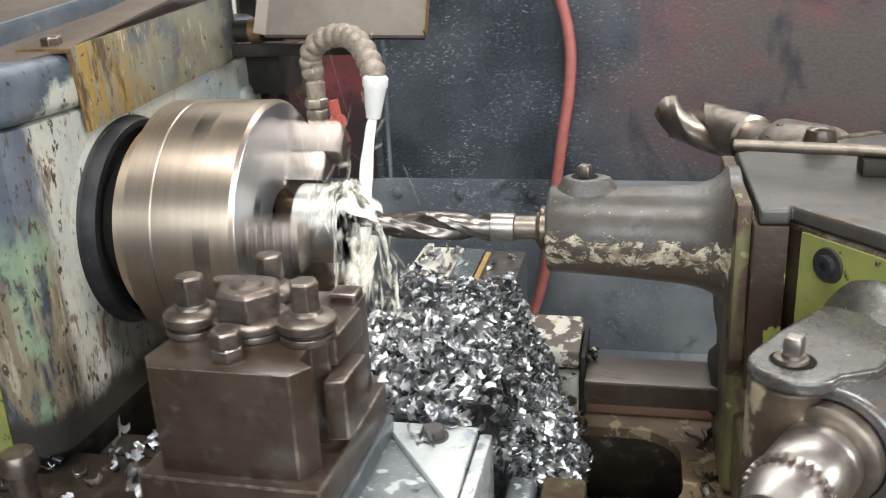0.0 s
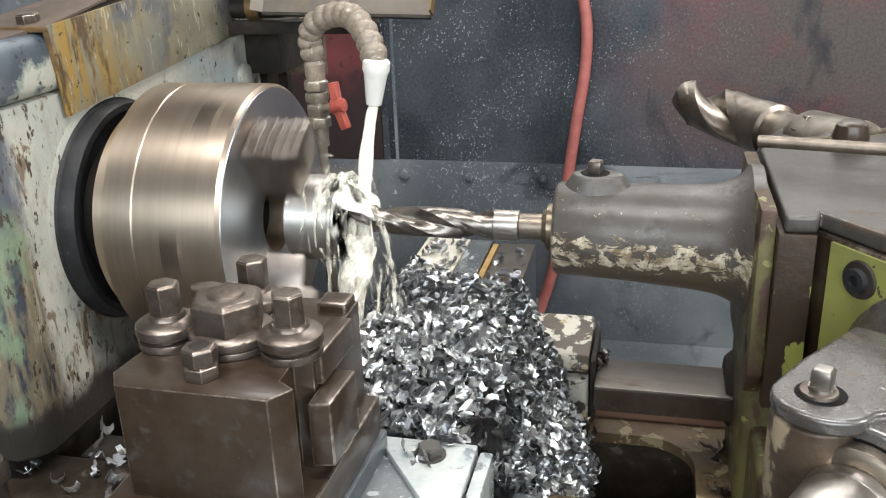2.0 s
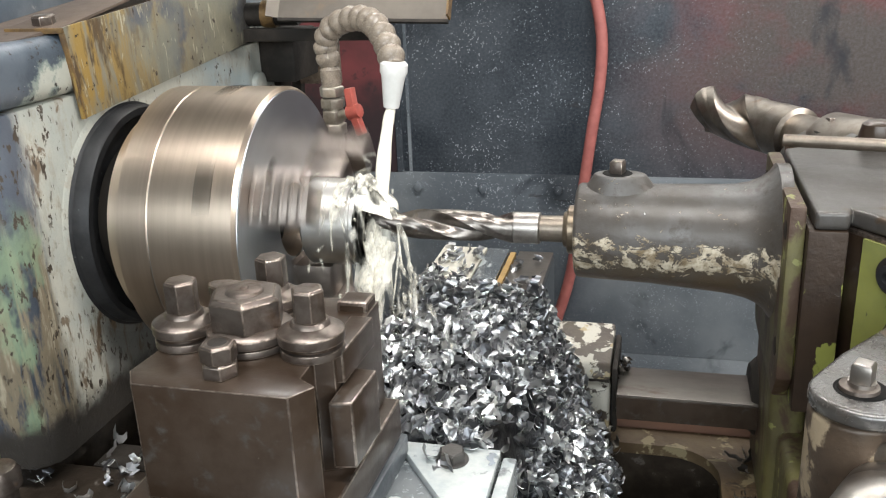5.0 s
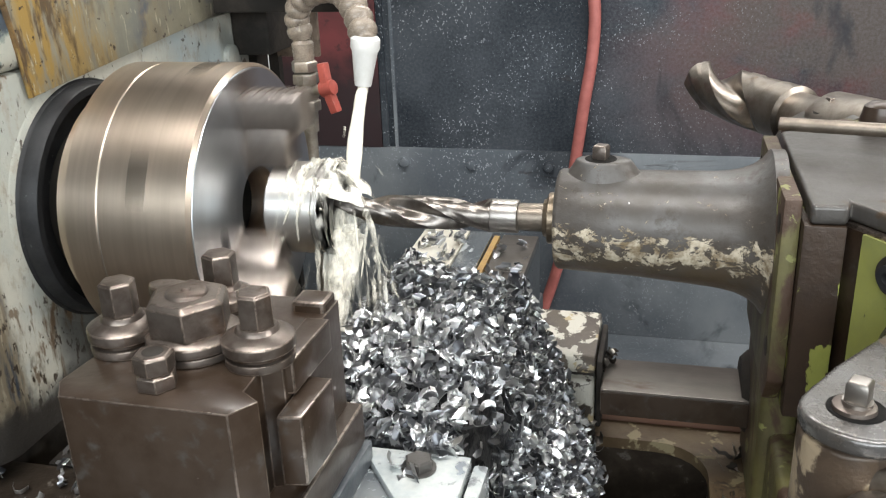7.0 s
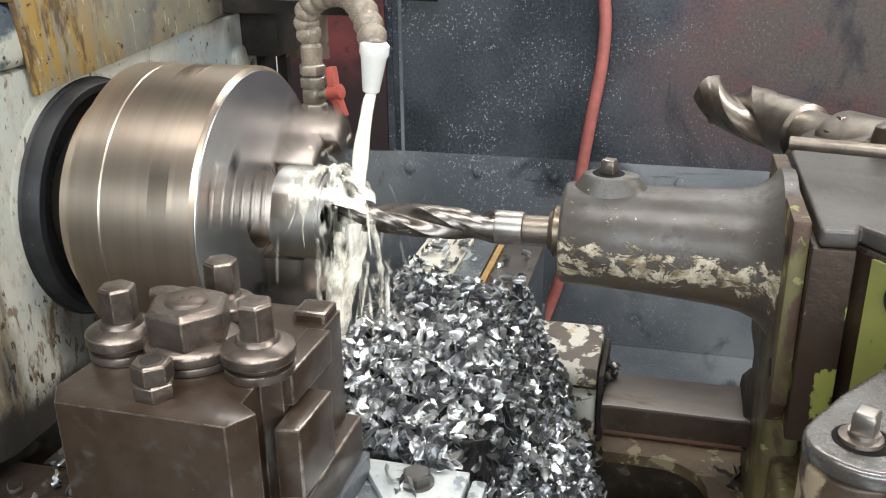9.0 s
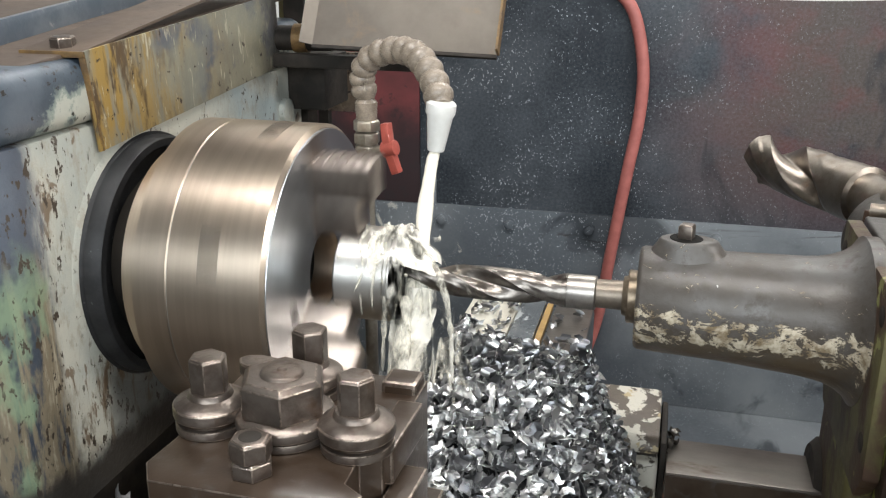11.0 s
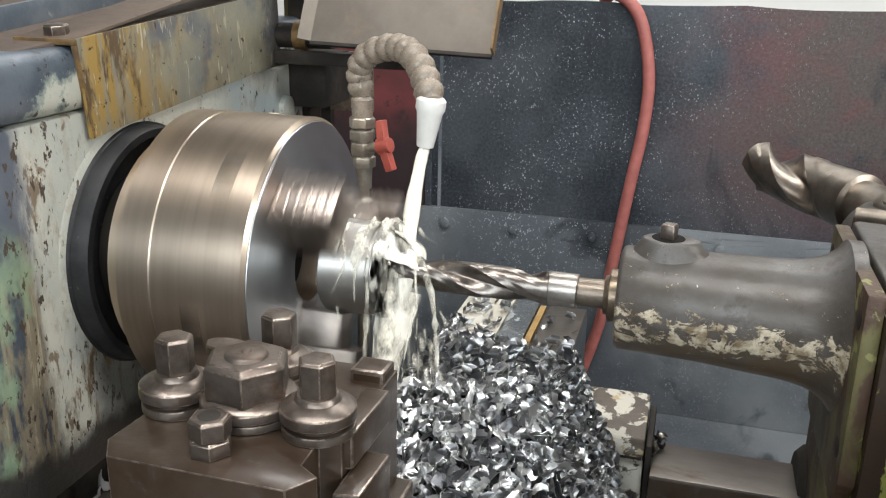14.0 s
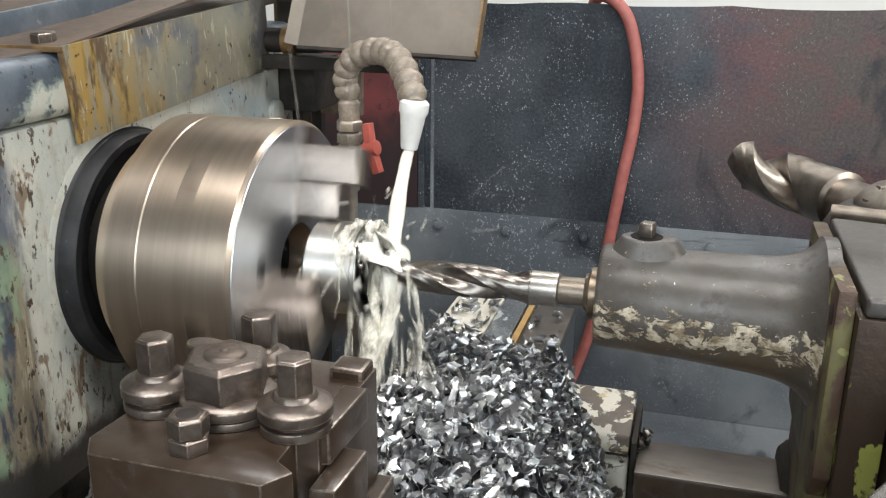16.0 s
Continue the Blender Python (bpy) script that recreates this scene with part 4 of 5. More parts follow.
def chip_tray():
    ob = thing("chip_guard", "brown stained sheet-metal guard with folded sides", "sheet guard")
    lo, w = Vector((0.012, 0.236, 1.289)), 0.111
    m = Matrix.Translation(lo) @ pose(0, 0, 0, 62, 0, -1.5) @ pose(0, 0, 0, 0, 3.5, 0)
    b = bmesh.new()
    box(-w, w, 0, 0.26, -0.0012, 0.0012, b)
    part("sheet", b, M_TRAY, ob, m=m)
    part("side_fold", box(-0.016, 0.0, 0.0, 0.26, -0.001, 0.0014), M_TRAY, ob, m=m @ pose(-w - 0.0004, 0, 0, 0, 24, 0))
    part("side_fold", box(w + 0.0003, w + 0.003, 0.0, 0.26, -0.001, 0.018), M_LIP, ob, "rusty upstanding fold", m=m)
    part("lower_hem", box(-w, w, -0.004, 0.0, -0.004, 0.002), M_DARK, ob, m=m)
    part("hanger", box(-0.30, -0.05, 0.275, 0.292, 1.348, 1.366), M_DARK, ob, bevel=0.002)


chip_tray()


# ---- coolant pipe ----
def coolant_pipe():
    ob = thing("coolant_pipe", "segmented coolant hose with red valve and white nozzle", "coolant hose")
    x, y = -0.030, 0.224
    part("riser", upright([(0.555, 0), (0.555, 0.008), (1.165, 0.008), (1.165, 0)], x, y, 20), M_FIT, ob)
    part("valve_body", upright([(1.120, 0), (1.120, 0.011), (1.150, 0.012), (1.172, 0.012), (1.180, 0.012), (1.180, 0)], x, y, 20), M_FIT, ob)
    part("hex_fitting", hex_head(1.146, 1.160, 0.0160, x, y, None, 0.9), M_FIT, ob, bevel=0.0006)
    part("hex_fitting", hex_head(1.1625, 1.1775, 0.0160, x, y, None, 0.4), M_FIT, ob, bevel=0.0006)
    part("hex_fitting", hex_head(1.180, 1.193, 0.0165, x, y, None, 0.2), M_FIT, ob, bevel=0.0006)
    part("hex_fitting", hex_head(1.1945, 1.2075, 0.0165, x, y, None, 0.6), M_FIT, ob, bevel=0.0006)
    part("collar", upright([(1.2075, 0), (1.2075, 0.0125), (1.228, 0.0135), (1.232, 0.010), (1.232, 0)], x, y, 24), M_SEG, ob)
    vm = Matrix.Translation((0.002, 0.214, 1.176)) @ pose(0, 0, 0, 0, -14, -12)
    st = part("valve_stem", lathe([(-0.032, 0), (-0.032, 0.006), (0.004, 0.006), (0.006, 0.004), (0.006, 0)], 16, None, vm), M_FIT, ob)
    hb = bmesh.new()
    for s in (1, -1):
        vs = prism([(-0.005, 0), (0.006, 0), (0.009, 0.030 * s), (-0.001, 0.031 * s)][::s], -0.006, 0.006)
        me = bpy.data.meshes.new("tmp")
        vs.to_mesh(me), vs.free()
        hb.from_mesh(me)
        bpy.data.meshes.remove(me)
    hb.transform(vm @ pose(-0.002, 0, 0, 90, 0, 0))
    h = part("valve_handle", hb, M_REDPL, ob, "red butterfly valve handle", bevel=0.0015)
    part("hub", lathe([(-0.008, 0), (-0.008, 0.010), (0.008, 0.009), (0.009, 0.004), (0.009, 0)], 20, None, vm), M_REDPL, h)
    line = smooth_line([(x, y, 1.236), (-0.035, y, 1.258), (-0.022, 0.214, 1.280), (0.010, 0.190, 1.2930), (0.042, 0.158, 1.2965), (0.067, 0.124, 1.2910), (0.086, 0.098, 1.2755), (0.097, 0.081, 1.257)], 61)
    seg = None
    for i in range(0, 56, 5):
        p, q = line[i], line[i + 5]
        d = (q - p).normalized()
        m = Matrix.Translation((p + q) / 2) @ d.to_track_quat("X", "Z").to_matrix().to_4x4()
        if seg is None:
            seg = part("ball_segment", lathe([(-0.0125, 0), (-0.0125, 0.0090), (-0.0105, 0.0100), (-0.008, 0.0122), (-0.004, 0.0146), (0.0005, 0.0157), (0.005, 0.0148), (0.008, 0.0125), (0.010, 0.0102), (0.0125, 0.0092), (0.0125, 0)], 24), M_SEG, ob, "dirty brown ball segment")
            seg.matrix_basis = m
        else:
            again(seg, m)
    d = (Vector((0.0925, 0.079, 1.203)) - Vector((0.0985, 0.080, 1.252))).normalized()
    m = Matrix.Translation((0.0985, 0.080, 1.252)) @ d.to_track_quat("X", "Z").to_matrix().to_4x4()
    part("nozzle", lathe([(-0.006, 0), (-0.006, 0.0125), (-0.003, 0.0152), (0.006, 0.0152), (0.010, 0.0132), (0.044, 0.0088), (0.045, 0.0082), (0.045, 0)], 32, None, m), M_WHITE, ob, "white plastic nozzle")


coolant_pipe()


# ---- turret with its tools ----
TC = Vector((0.710, 0.0, 1.1))


def square_screw(parent, m, material=M_BOLT):
    b = lathe([(0.0, 0), (0.0, 0.0085), (0.004, 0.0085), (0.004, 0.0)], 24, None, m @ UP)
    part("screw_neck", b, material, parent)
    b = lathe([(0.004, 0), (0.004, 0.0088), (0.015, 0.0088), (0.017, 0.0070), (0.017, 0)], 4, None, m @ UP, 0.5)
    part("set_screw", b, material, parent, "square-headed set screw", bevel=0.0005)


def tool_holder(parent, turn, end, radius, material, boss):
    """A cast tool holder on one face of the turret; end: how far it reaches from the turret's axis."""
    r = pose(0, 0, 0 if turn == 0 else 0.001, 0, 0, turn)
    if turn == 0:
        barrel = [(-end + 0.004, radius), (-0.330, radius + 0.0016), (-0.262, radius + 0.0050), (-0.250, radius + 0.0062), (-0.238, radius + 0.0088), (-0.228, radius + 0.0130), (-0.220, radius + 0.0190), (-0.2148, radius + 0.0265)]
    else:
        barrel = [(-end + 0.004, radius), (-0.236, radius + 0.0040), (-0.224, radius + 0.0080), (-0.2148, radius + 0.0140)]
    b = lathe([(-end, 0.0), (-end, radius * 0.55), (-end, radius - 0.0045), (-end + 0.001, radius - 0.002)] + barrel + [(-0.2035, barrel[-1][1]), (-0.2035, 0)], 64)
    if turn == 0:
        # the casting droops a little towards its root
        for v in b.verts:
            v.co.z -= 0.0036 * min(1.0, max(0.0, (v.co.x + 0.36) / 0.11))
    h = part("tool_holder", b, material, parent, "cast tool holder with flaking cream paint" if material is M_CAST else "grey cast tool holder", m=r)
    pl = bmesh.new()
    prism([(0.060, -0.100), (0.060, 0.100), (-0.098, 0.106), (-0.125, 0.085), (-0.125, -0.085), (-0.098, -0.106)], -0.2145, -0.2005, pl)
    pl.transform(Matrix(((0, 0, 1, 0), (0, 1, 0, 0), (1, 0, 0, 0), (0, 0, 0, 1))))
    part("flange", pl, M_OLIVE, h, "olive painted flange with brown wear", bevel=0.003)
    for sy in (-0.085, 0.085):
        for sz in (0.035, -0.075):
            part("flange_bolt", lathe([(-0.2150, 0), (-0.2150, 0.008), (-0.2143, 0.009), (-0.2143, 0)], 20, None, pose(0, sy, sz)), M_DARK, h)
    top = radius + (0.0118 if turn == 0 else 0.006)
    pad = upright([(radius * 0.45, 0), (radius * 0.45, 0.0350), (radius * 0.80, 0.0325), (radius * 0.96, 0.0285), (radius + 0.0045, 0.0245), (top - 0.003, 0.0220), (top - 0.0008, 0.0208), (top, 0.0190), (top, 0)], 0, 0, 40)
    for v in pad.verts:
        v.co.x = boss + v.co.x * (1.32 if v.co.x > 0 else 1.08)
        v.co.y *= 0.74
    part("screw_pad", pad, material, h)
    part("screw_recess", upright([(top + 0.0002, 0), (top + 0.0002, 0.0145), (top + 0.0006, 0.014), (top + 0.0006, 0)], boss, 0, 28), M_HOLE, h)
    square_screw(h, Matrix.Translation((boss, 0.001, top - 0.004)))
    return h


def clamp_holder(parent):
    """The offset clamp holder for the drill chuck: a short barrel with a clamping ear beside it."""
    ax, az, r = -0.0266, -0.0494, 0.0500
    b = lathe([(-0.3825, 0.0), (-0.3825, 0.036), (-0.3825, r - 0.0045), (-0.3815, r - 0.002), (-0.3785, r), (-0.290, r + 0.004), (-0.245, r + 0.012), (-0.220, r + 0.022), (-0.2035, r + 0.030), (-0.2035, 0)], 72, None, pose(0, ax, az))
    h = part("tool_holder", b, M_CASTW, parent, "shiny grey cast clamp holder", m=pose(0, 0, 0, 0, 0, 60))
    top = 0.0075
    ear = rounded_rect(-0.402, -0.342, -0.0200, 0.0375, 0.0275, 8)
    part("clamp_ear", prism(ear, -0.105, top - 0.0125), M_BOSSW, h, "brown clamping ear with worn cream paint", bevel=0.004, segments=3)
    cap = [(-0.255, 0.028), (-0.330, 0.0375)] + [p for p in rounded_rect(-0.4035, -0.330, -0.0275, 0.0385, 0.0300, 8)[7:27]] + [(-0.350, -0.045), (-0.255, -0.050)]
    part("screw_pad", prism(cap, top - 0.0120, top), M_CASTW, h, bevel=0.0045, segments=4)
    sx, sy = -0.372, 0.008
    part("screw_recess", upright([(top + 0.0002, 0), (top + 0.0002, 0.0165), (top + 0.0006, 0.016), (top + 0.0006, 0)], sx, sy, 28), M_HOLE, h)
    part("screw_washer", upright([(top + 0.0007, 0), (top + 0.0007, 0.0125), (top + 0.0030, 0.0120), (top + 0.0034, 0.0100), (top + 0.0034, 0)], sx - 0.001, sy + 0.001, 24), M_BOLT, h)
    square_screw(h, Matrix.Translation((sx, sy, top + 0.002)) @ pose(0, 0, 0, 0, 0, 20), M_COLLAR)
    part("bore_ring", lathe([(-0.3830, 0.0), (-0.3830, 0.0405), (-0.3826, 0.0405), (-0.3826, 0)], 48, None, pose(0, ax, az)), M_HOLE, h)
    return h


def twist_drill(ob, r, pitch, x0, x1, point, neck, material, seg=64, handed=1, start=0.0):
    """A two-flute twist drill along x; x0: where the lips start, x1: where the flutes end."""
    rings = []
    n = 90
    bm = bmesh.new()
    for i in range(n + 1):
        x = x0 + (x1 - x0) * i / n
        tw = start + handed * 2 * math.pi * (x - x0) / pitch
        tip = min(1.0, max(0.02, (x - x0) / point)) if point else 1.0
        fade = min(1.0, max(0.0, (x1 - x) / (1.1 * r)))
        fade = fade * fade * (3 - 2 * fade)
        ring = []
        for k in range(seg):
            a = 2 * math.pi * k / seg
            c = math.cos(2 * a)
            cut = max(0.0, (-c - 0.10) / 0.90)
            rr = r * (1 - 0.66 * fade * cut ** 0.75)
            if 0.80 < c:
                rr = r
            elif cut == 0:
                rr = r * (1 - 0.035 * fade)
            rr = min(rr, rr * tip + 0.02 * r)
            ring.append(bm.verts.new((x, rr * math.cos(a + tw), rr * math.sin(a + tw))))
        rings.append(ring)
    for a, b in zip(rings, rings[1:]):
        for k in range(seg):
            bm.faces.new((a[k], b[k], b[(k + 1) % seg], a[(k + 1) % seg]))
    bm.faces.new(rings[0]), bm.faces.new(rings[-1][::-1])
    return part("fluted_body", bm, material, ob)


def turret():
    ob = thing("hexagon_turret", "green and brown hexagonal lathe turret with three tool holders", "lathe turret", Matrix.Translation(TC))
    back = [(0.2, -0.115), (0.2, 0.115), (0.0, 0.231)]
    near = [(-0.168, -0.100), (-0.111, -0.1752), (-0.045, -0.262), (0.09, -0.262)]
    part("head", prism([(-0.168, 0.134)] + near + back, -0.125, 0.044), M_POST, ob, bevel=0.004)
    part("top_plate", prism([(-0.196, 0.1155), (-0.196, -0.112), (-0.1695, -0.1115), (-0.166, -0.099), (-0.109, -0.173), (-0.044, -0.258), (0.088, -0.258), (0.197, -0.113), (0.197, 0.113), (0.0, 0.227)], 0.0443, 0.060), M_CASTG, ob, "smooth oily grey top plate", bevel=0.004, segments=3)
    part("mounting_block", box(-0.2003, -0.1690, -0.1135, 0.1135, -0.125, 0.0440), M_PATCH, ob, "brown mounting block with green paint left on it", bevel=0.002)
    # painted faces with recessed cap screws: turn, distance from the axis, panel's ends, screw's place
    for a, ap, y0, y1, sy in ((217.2, 0.1942, -0.003, 0.165, 0.030), (120, 0.2, -0.08, 0.08, -0.059)):
        m = pose(0, 0, 0, 0, 0, a)
        part("face_panel", box(ap + 0.0002, ap + 0.003, y0, y1, -0.12, 0.040), M_GREEN, ob, "yellow-green painted face panel", m=m)
        b = lathe([(ap + 0.0031, 0), (ap + 0.0031, 0.0165), (ap + 0.0055, 0.0155), (ap + 0.0055, 0.0)], 28, None, m @ pose(0, sy, 0.018))
        w = part("screw_seat", b, M_DARK, ob)
        part("cap_screw", lathe([(ap + 0.0056, 0), (ap + 0.0056, 0.0105), (ap + 0.011, 0.010), (ap + 0.011, 0.005), (ap + 0.008, 0.0045), (ap + 0.008, 0)], 24, None, m @ pose(0, sy, 0.018)), M_BLACK, w)
    tool_holder(ob, 0, 0.401, 0.0475, M_CAST, -0.362)
    clamp_holder(ob)
    tool_holder(ob, -60, 0.300, 0.0500, M_CASTG, -0.265)
    # index handle and studs on the top
    rod = tube([(-0.205, 0.055, 0.082), (-0.10, 0.026, 0.084), (0.10, -0.034, 0.086)], 0.0062, 16)
    part("index_rod", rod, M_SHANK, ob, "bare steel indexing rod")
    part("rod_clamp", box(-0.085, -0.055, 0.005, 0.035, 0.060, 0.078), M_DARK, ob, bevel=0.003)
    for x, y in ((-0.105, 0.128), (0.02, 0.07)):
        part("stud", upright([(0.060, 0), (0.060, 0.0185), (0.072, 0.0185), (0.084, 0.0155), (0.088, 0.010), (0.089, 0)], x, y, 28), M_POST, ob, "domed dark stud")
    part("hub", upright([(0.060, 0), (0.060, 0.07), (0.075, 0.066), (0.085, 0.05), (0.085, 0)], 0.02, -0.02, 40), M_CASTG, ob)
    # slide that carries the turret
    part("neck", upright([(-0.20, 0), (-0.20, 0.17), (-0.13, 0.165), (-0.126, 0.16), (-0.126, 0)], 0, 0, 48), M_OLIVE, ob)
    sl = prism(rounded_rect(-0.195, 0.45, -0.15, 0.175, 0.03), -0.300, -0.20)
    part("slide_body", sl, M_OLIVE, ob, "olive painted turret slide", bevel=0.01, segments=3)
    part("web", box(-0.205, -0.17, -0.02, 0.13, -0.31, -0.09), M_OLIVE, ob, bevel=0.012, segments=3)
    # dark disc stands for the shaded recess where the bar enters
    part("bar_socket", lathe([(-0.212, 0), (-0.212, 0.038), (-0.204, 0.046), (-0.19, 0.046), (-0.19, 0)], 32, None, pose(0, 0.112, -0.232)), M_DARK, ob)
    part("slide_foot", box(-0.17, 0.45, -0.14, 0.16, -0.313, -0.300), M_WAY, ob)
    return ob


TURRET = turret()


def small_drill():
    ob = thing("twist_drill", "brown-tinted steel twist drill boring the turned workpiece", "drill bit", pose(0, 0, 1.1))
    twist_drill(ob, 0.0163, 0.205, 0.062, 0.246, 0.008, 0.0, M_DRILL, 64, 1, 0.9)
    part("collar", lathe([(0.2462, 0), (0.2462, 0.0158), (0.2475, 0.0161), (0.2715, 0.0161), (0.2725, 0.0152), (0.2725, 0)], 40), M_COLLAR, ob, "bright ground collar")
    part("shank", lathe([(0.2726, 0), (0.2726, 0.0132), (0.300, 0.0136), (0.300, 0)], 40), M_SHANK, ob)
    part("sleeve_lip", lathe([(0.2965, 0), (0.2965, 0.0175), (0.3005, 0.0190), (0.3005, 0)], 40), M_BRASSY, ob)
    part("sleeve_ring", lathe([(0.3006, 0), (0.3006, 0.0235), (0.3018, 0.0245), (0.3088, 0.0245), (0.3088, 0)], 48), M_BRASSY, ob, "oily brown bushing ring")
    return ob


def large_drill():
    ob = thing("large_drill", "large steel twist drill stub in the rear holder", "drill bit", Matrix.Translation((TC.x + 0.018, TC.y, 1.132)) @ pose(0, 0, 0, 0, 0, -60))
    twist_drill(ob, 0.0345, 0.30, -0.548, -0.385, 0.0, 0.0, M_BIGDRILL, 72, 1, 2.2)
    part("neck", lathe([(-0.3848, 0), (-0.3848, 0.0345), (-0.352, 0.0345), (-0.350, 0.028), (-0.31, 0.028), (-0.29, 0.040), (-0.21, 0.044), (-0.21, 0)], 48), M_BIGDRILL, ob)
    return ob


def drill_chuck():
    ob = thing("drill_chuck", "bright keyed drill chuck in the front tool holder", "drill chuck", Matrix.Translation(TC) @ pose(0, 0, 0, 0, 0, 60) @ pose(0, -0.0266, -0.0494))
    part("bushing", lathe([(-0.3945, 0), (-0.3945, 0.0315), (-0.3935, 0.0365), (-0.3920, 0.0382), (-0.3832, 0.0388), (-0.3832, 0)], 56), M_SHANK, ob)
    part("body", lathe([(-0.4480, 0), (-0.4480, 0.0262), (-0.4450, 0.0285), (-0.4120, 0.0296), (-0.4100, 0.0290), (-0.4085, 0.0296), (-0.3990, 0.0296), (-0.3950, 0.0270), (-0.3946, 0)], 64), M_COLLAR, ob, "bright chuck body")
    part("sleeve", lathe([(-0.4880, 0), (-0.4880, 0.0190), (-0.4680, 0.0250), (-0.4570, 0.0262), (-0.4482, 0.0262), (-0.4482, 0)], 56), M_COLLAR, ob)
    tooth = part("gear_tooth", prism([(-0.0021, 0.0258), (0.0021, 0.0258), (0.0011, 0.0300), (-0.0011, 0.0300)], 0, 0.0085), M_JAW, ob, "key teeth round the sleeve", m=pose(-0.4575, 0, 0) @ Matrix(((0, 0, 1, 0), (1, 0, 0, 0), (0, 1, 0, 0), (0, 0, 0, 1))))
    for k in range(1, 30):
        again(tooth, pose(-0.4575, 0, 0, 12 * k) @ Matrix(((0, 0, 1, 0), (1, 0, 0, 0), (0, 1, 0, 0), (0, 0, 0, 1))))
    return ob


DRILL, LARGE, DCHUCK = small_drill(), large_drill(), drill_chuck()


# ---- chuck and workpiece ----
def lathe_chuck():
    ob = thing("lathe_chuck", "spinning three-jaw steel lathe chuck", "lathe chuck", pose(0, 0, 1.1))
    R = 0.1425
    part("body", lathe([(-0.0905, 0), (-0.0905, R - 0.0008), (-0.0895, R), (-0.0035, R), (0, R - 0.0035), (0, 0.040), (-0.03, 0.037), (-0.03, 0)], 128), M_CHUCK, ob)
    part("front_face", lathe([(0.0002, 0.0405), (0.0002, R - 0.0042), (0.0010, R - 0.0046), (0.0010, 0.0405)], 96), M_FACE, ob, "ground steel face")
    part("bore", lathe([(-0.028, 0), (-0.028, 0.0365), (-0.026, 0.0365), (-0.026, 0)], 40), M_HOLE, ob)
    part("rear_body", lathe([(-0.1250, 0), (-0.1250, R - 0.003), (-0.1235, R), (-0.0925, R), (-0.0915, R - 0.0008), (-0.0915, 0)], 128), M_CHUCK, ob)
    part("back_plate", lathe([(-0.1525, 0), (-0.1525, 0.1145), (-0.1510, 0.1165), (-0.1255, 0.1165), (-0.1255, 0)], 96), M_CHUCK, ob)
    part("spindle_nose", lathe([(-0.183, 0), (-0.183, 0.085), (-0.1527, 0.085), (-0.1527, 0)], 48), M_DARK, ob)
    part("seam", lathe([(-0.0917, 0.12), (-0.0917, R - 0.0012), (-0.0903, R - 0.0012), (-0.0903, 0.12)], 96), M_BRIGHT, ob)
    for k in range(3):
        a = 120 * k
        m = pose(0, 0, 0, a)
        jb = bmesh.new()
        box(0.0012, 0.062, -0.0175, 0.0175, 0.082, 0.118, jb)
        box(0.0012, 0.045, -0.0174, 0.0174, 0.047, 0.082, jb)
        j = part("jaw", jb, M_JAW, ob, "hardened stepped jaw", m, bevel=0.0012)
        rib = part("jaw_rib", box(0.003, 0.0072, -0.0185, 0.0185, 0.083, 0.1190), M_JAW, j, bevel=0.0006)
        for q in range(1, 6):
            again(rib, pose(0.0098 * q, 0, 0))
        part("jaw_slide", box(-0.001, 0.0025, -0.019, 0.019, 0.040, R - 0.006), M_JAW, ob, m=m)
        for turn, along in ((a, -0.034), (a + 60, -0.052)):
            km = pose(0, 0, 0, turn) @ Matrix.Translation((along, 0, 0)) @ UP
            s = part("key_socket", lathe([(R - 0.006, 0), (R - 0.006, 0.0135), (R + 0.0004, 0.014), (R + 0.0006, 0.0105), (R + 0.0002, 0.0102), (R + 0.0002, 0)], 28, None, km), M_CHUCK, ob)
            part("square_hole", lathe([(R - 0.004, 0), (R - 0.004, 0.0130), (R + 0.0012, 0.0130), (R + 0.0012, 0)], 4, None, km, 0.78), M_HOLE, s)
        part("screw_hole", lathe([(0.0004, 0), (0.0004, 0.0085), (0.0016, 0.0085), (0.0016, 0)], 20, None, m @ pose(0, 0.035, 0.075)), M_HOLE, ob)
    part("paint_mark", lathe([(0.0011, 0), (0.0011, 0.013), (0.0018, 0.0125), (0.0018, 0)], 24, None, pose(0, 0, 0, 179) @ pose(0, 0, 0.108)), M_PALE, ob, "pale yellow paint mark")
    return ob


def workpiece():
    ob = thing("workpiece", "bright turned steel ring wet with milky coolant", "workpiece", pose(0, 0, 1.1))
    part("blank", lathe([(0.010, 0), (0.010, 0.044), (0.012, 0.046), (0.0585, 0.046), (0.0595, 0.0445), (0.062, 0.0445), (0.0635, 0.046), (0.071, 0.046), (0.0725, 0.044), (0.0725, 0.0185), (0.062, 0.0165), (0.045, 0.0165), (0.045, 0)], 96), M_BRIGHT, ob, m=pose(0.0145, 0, 0))
    part("bore", lathe([(0.0455, 0), (0.0455, 0.016), (0.046, 0.016), (0.046, 0)], 32), M_HOLE, ob, m=pose(0.0145, 0, 0))
    return ob


CHUCK, WORK = lathe_chuck(), workpiece()


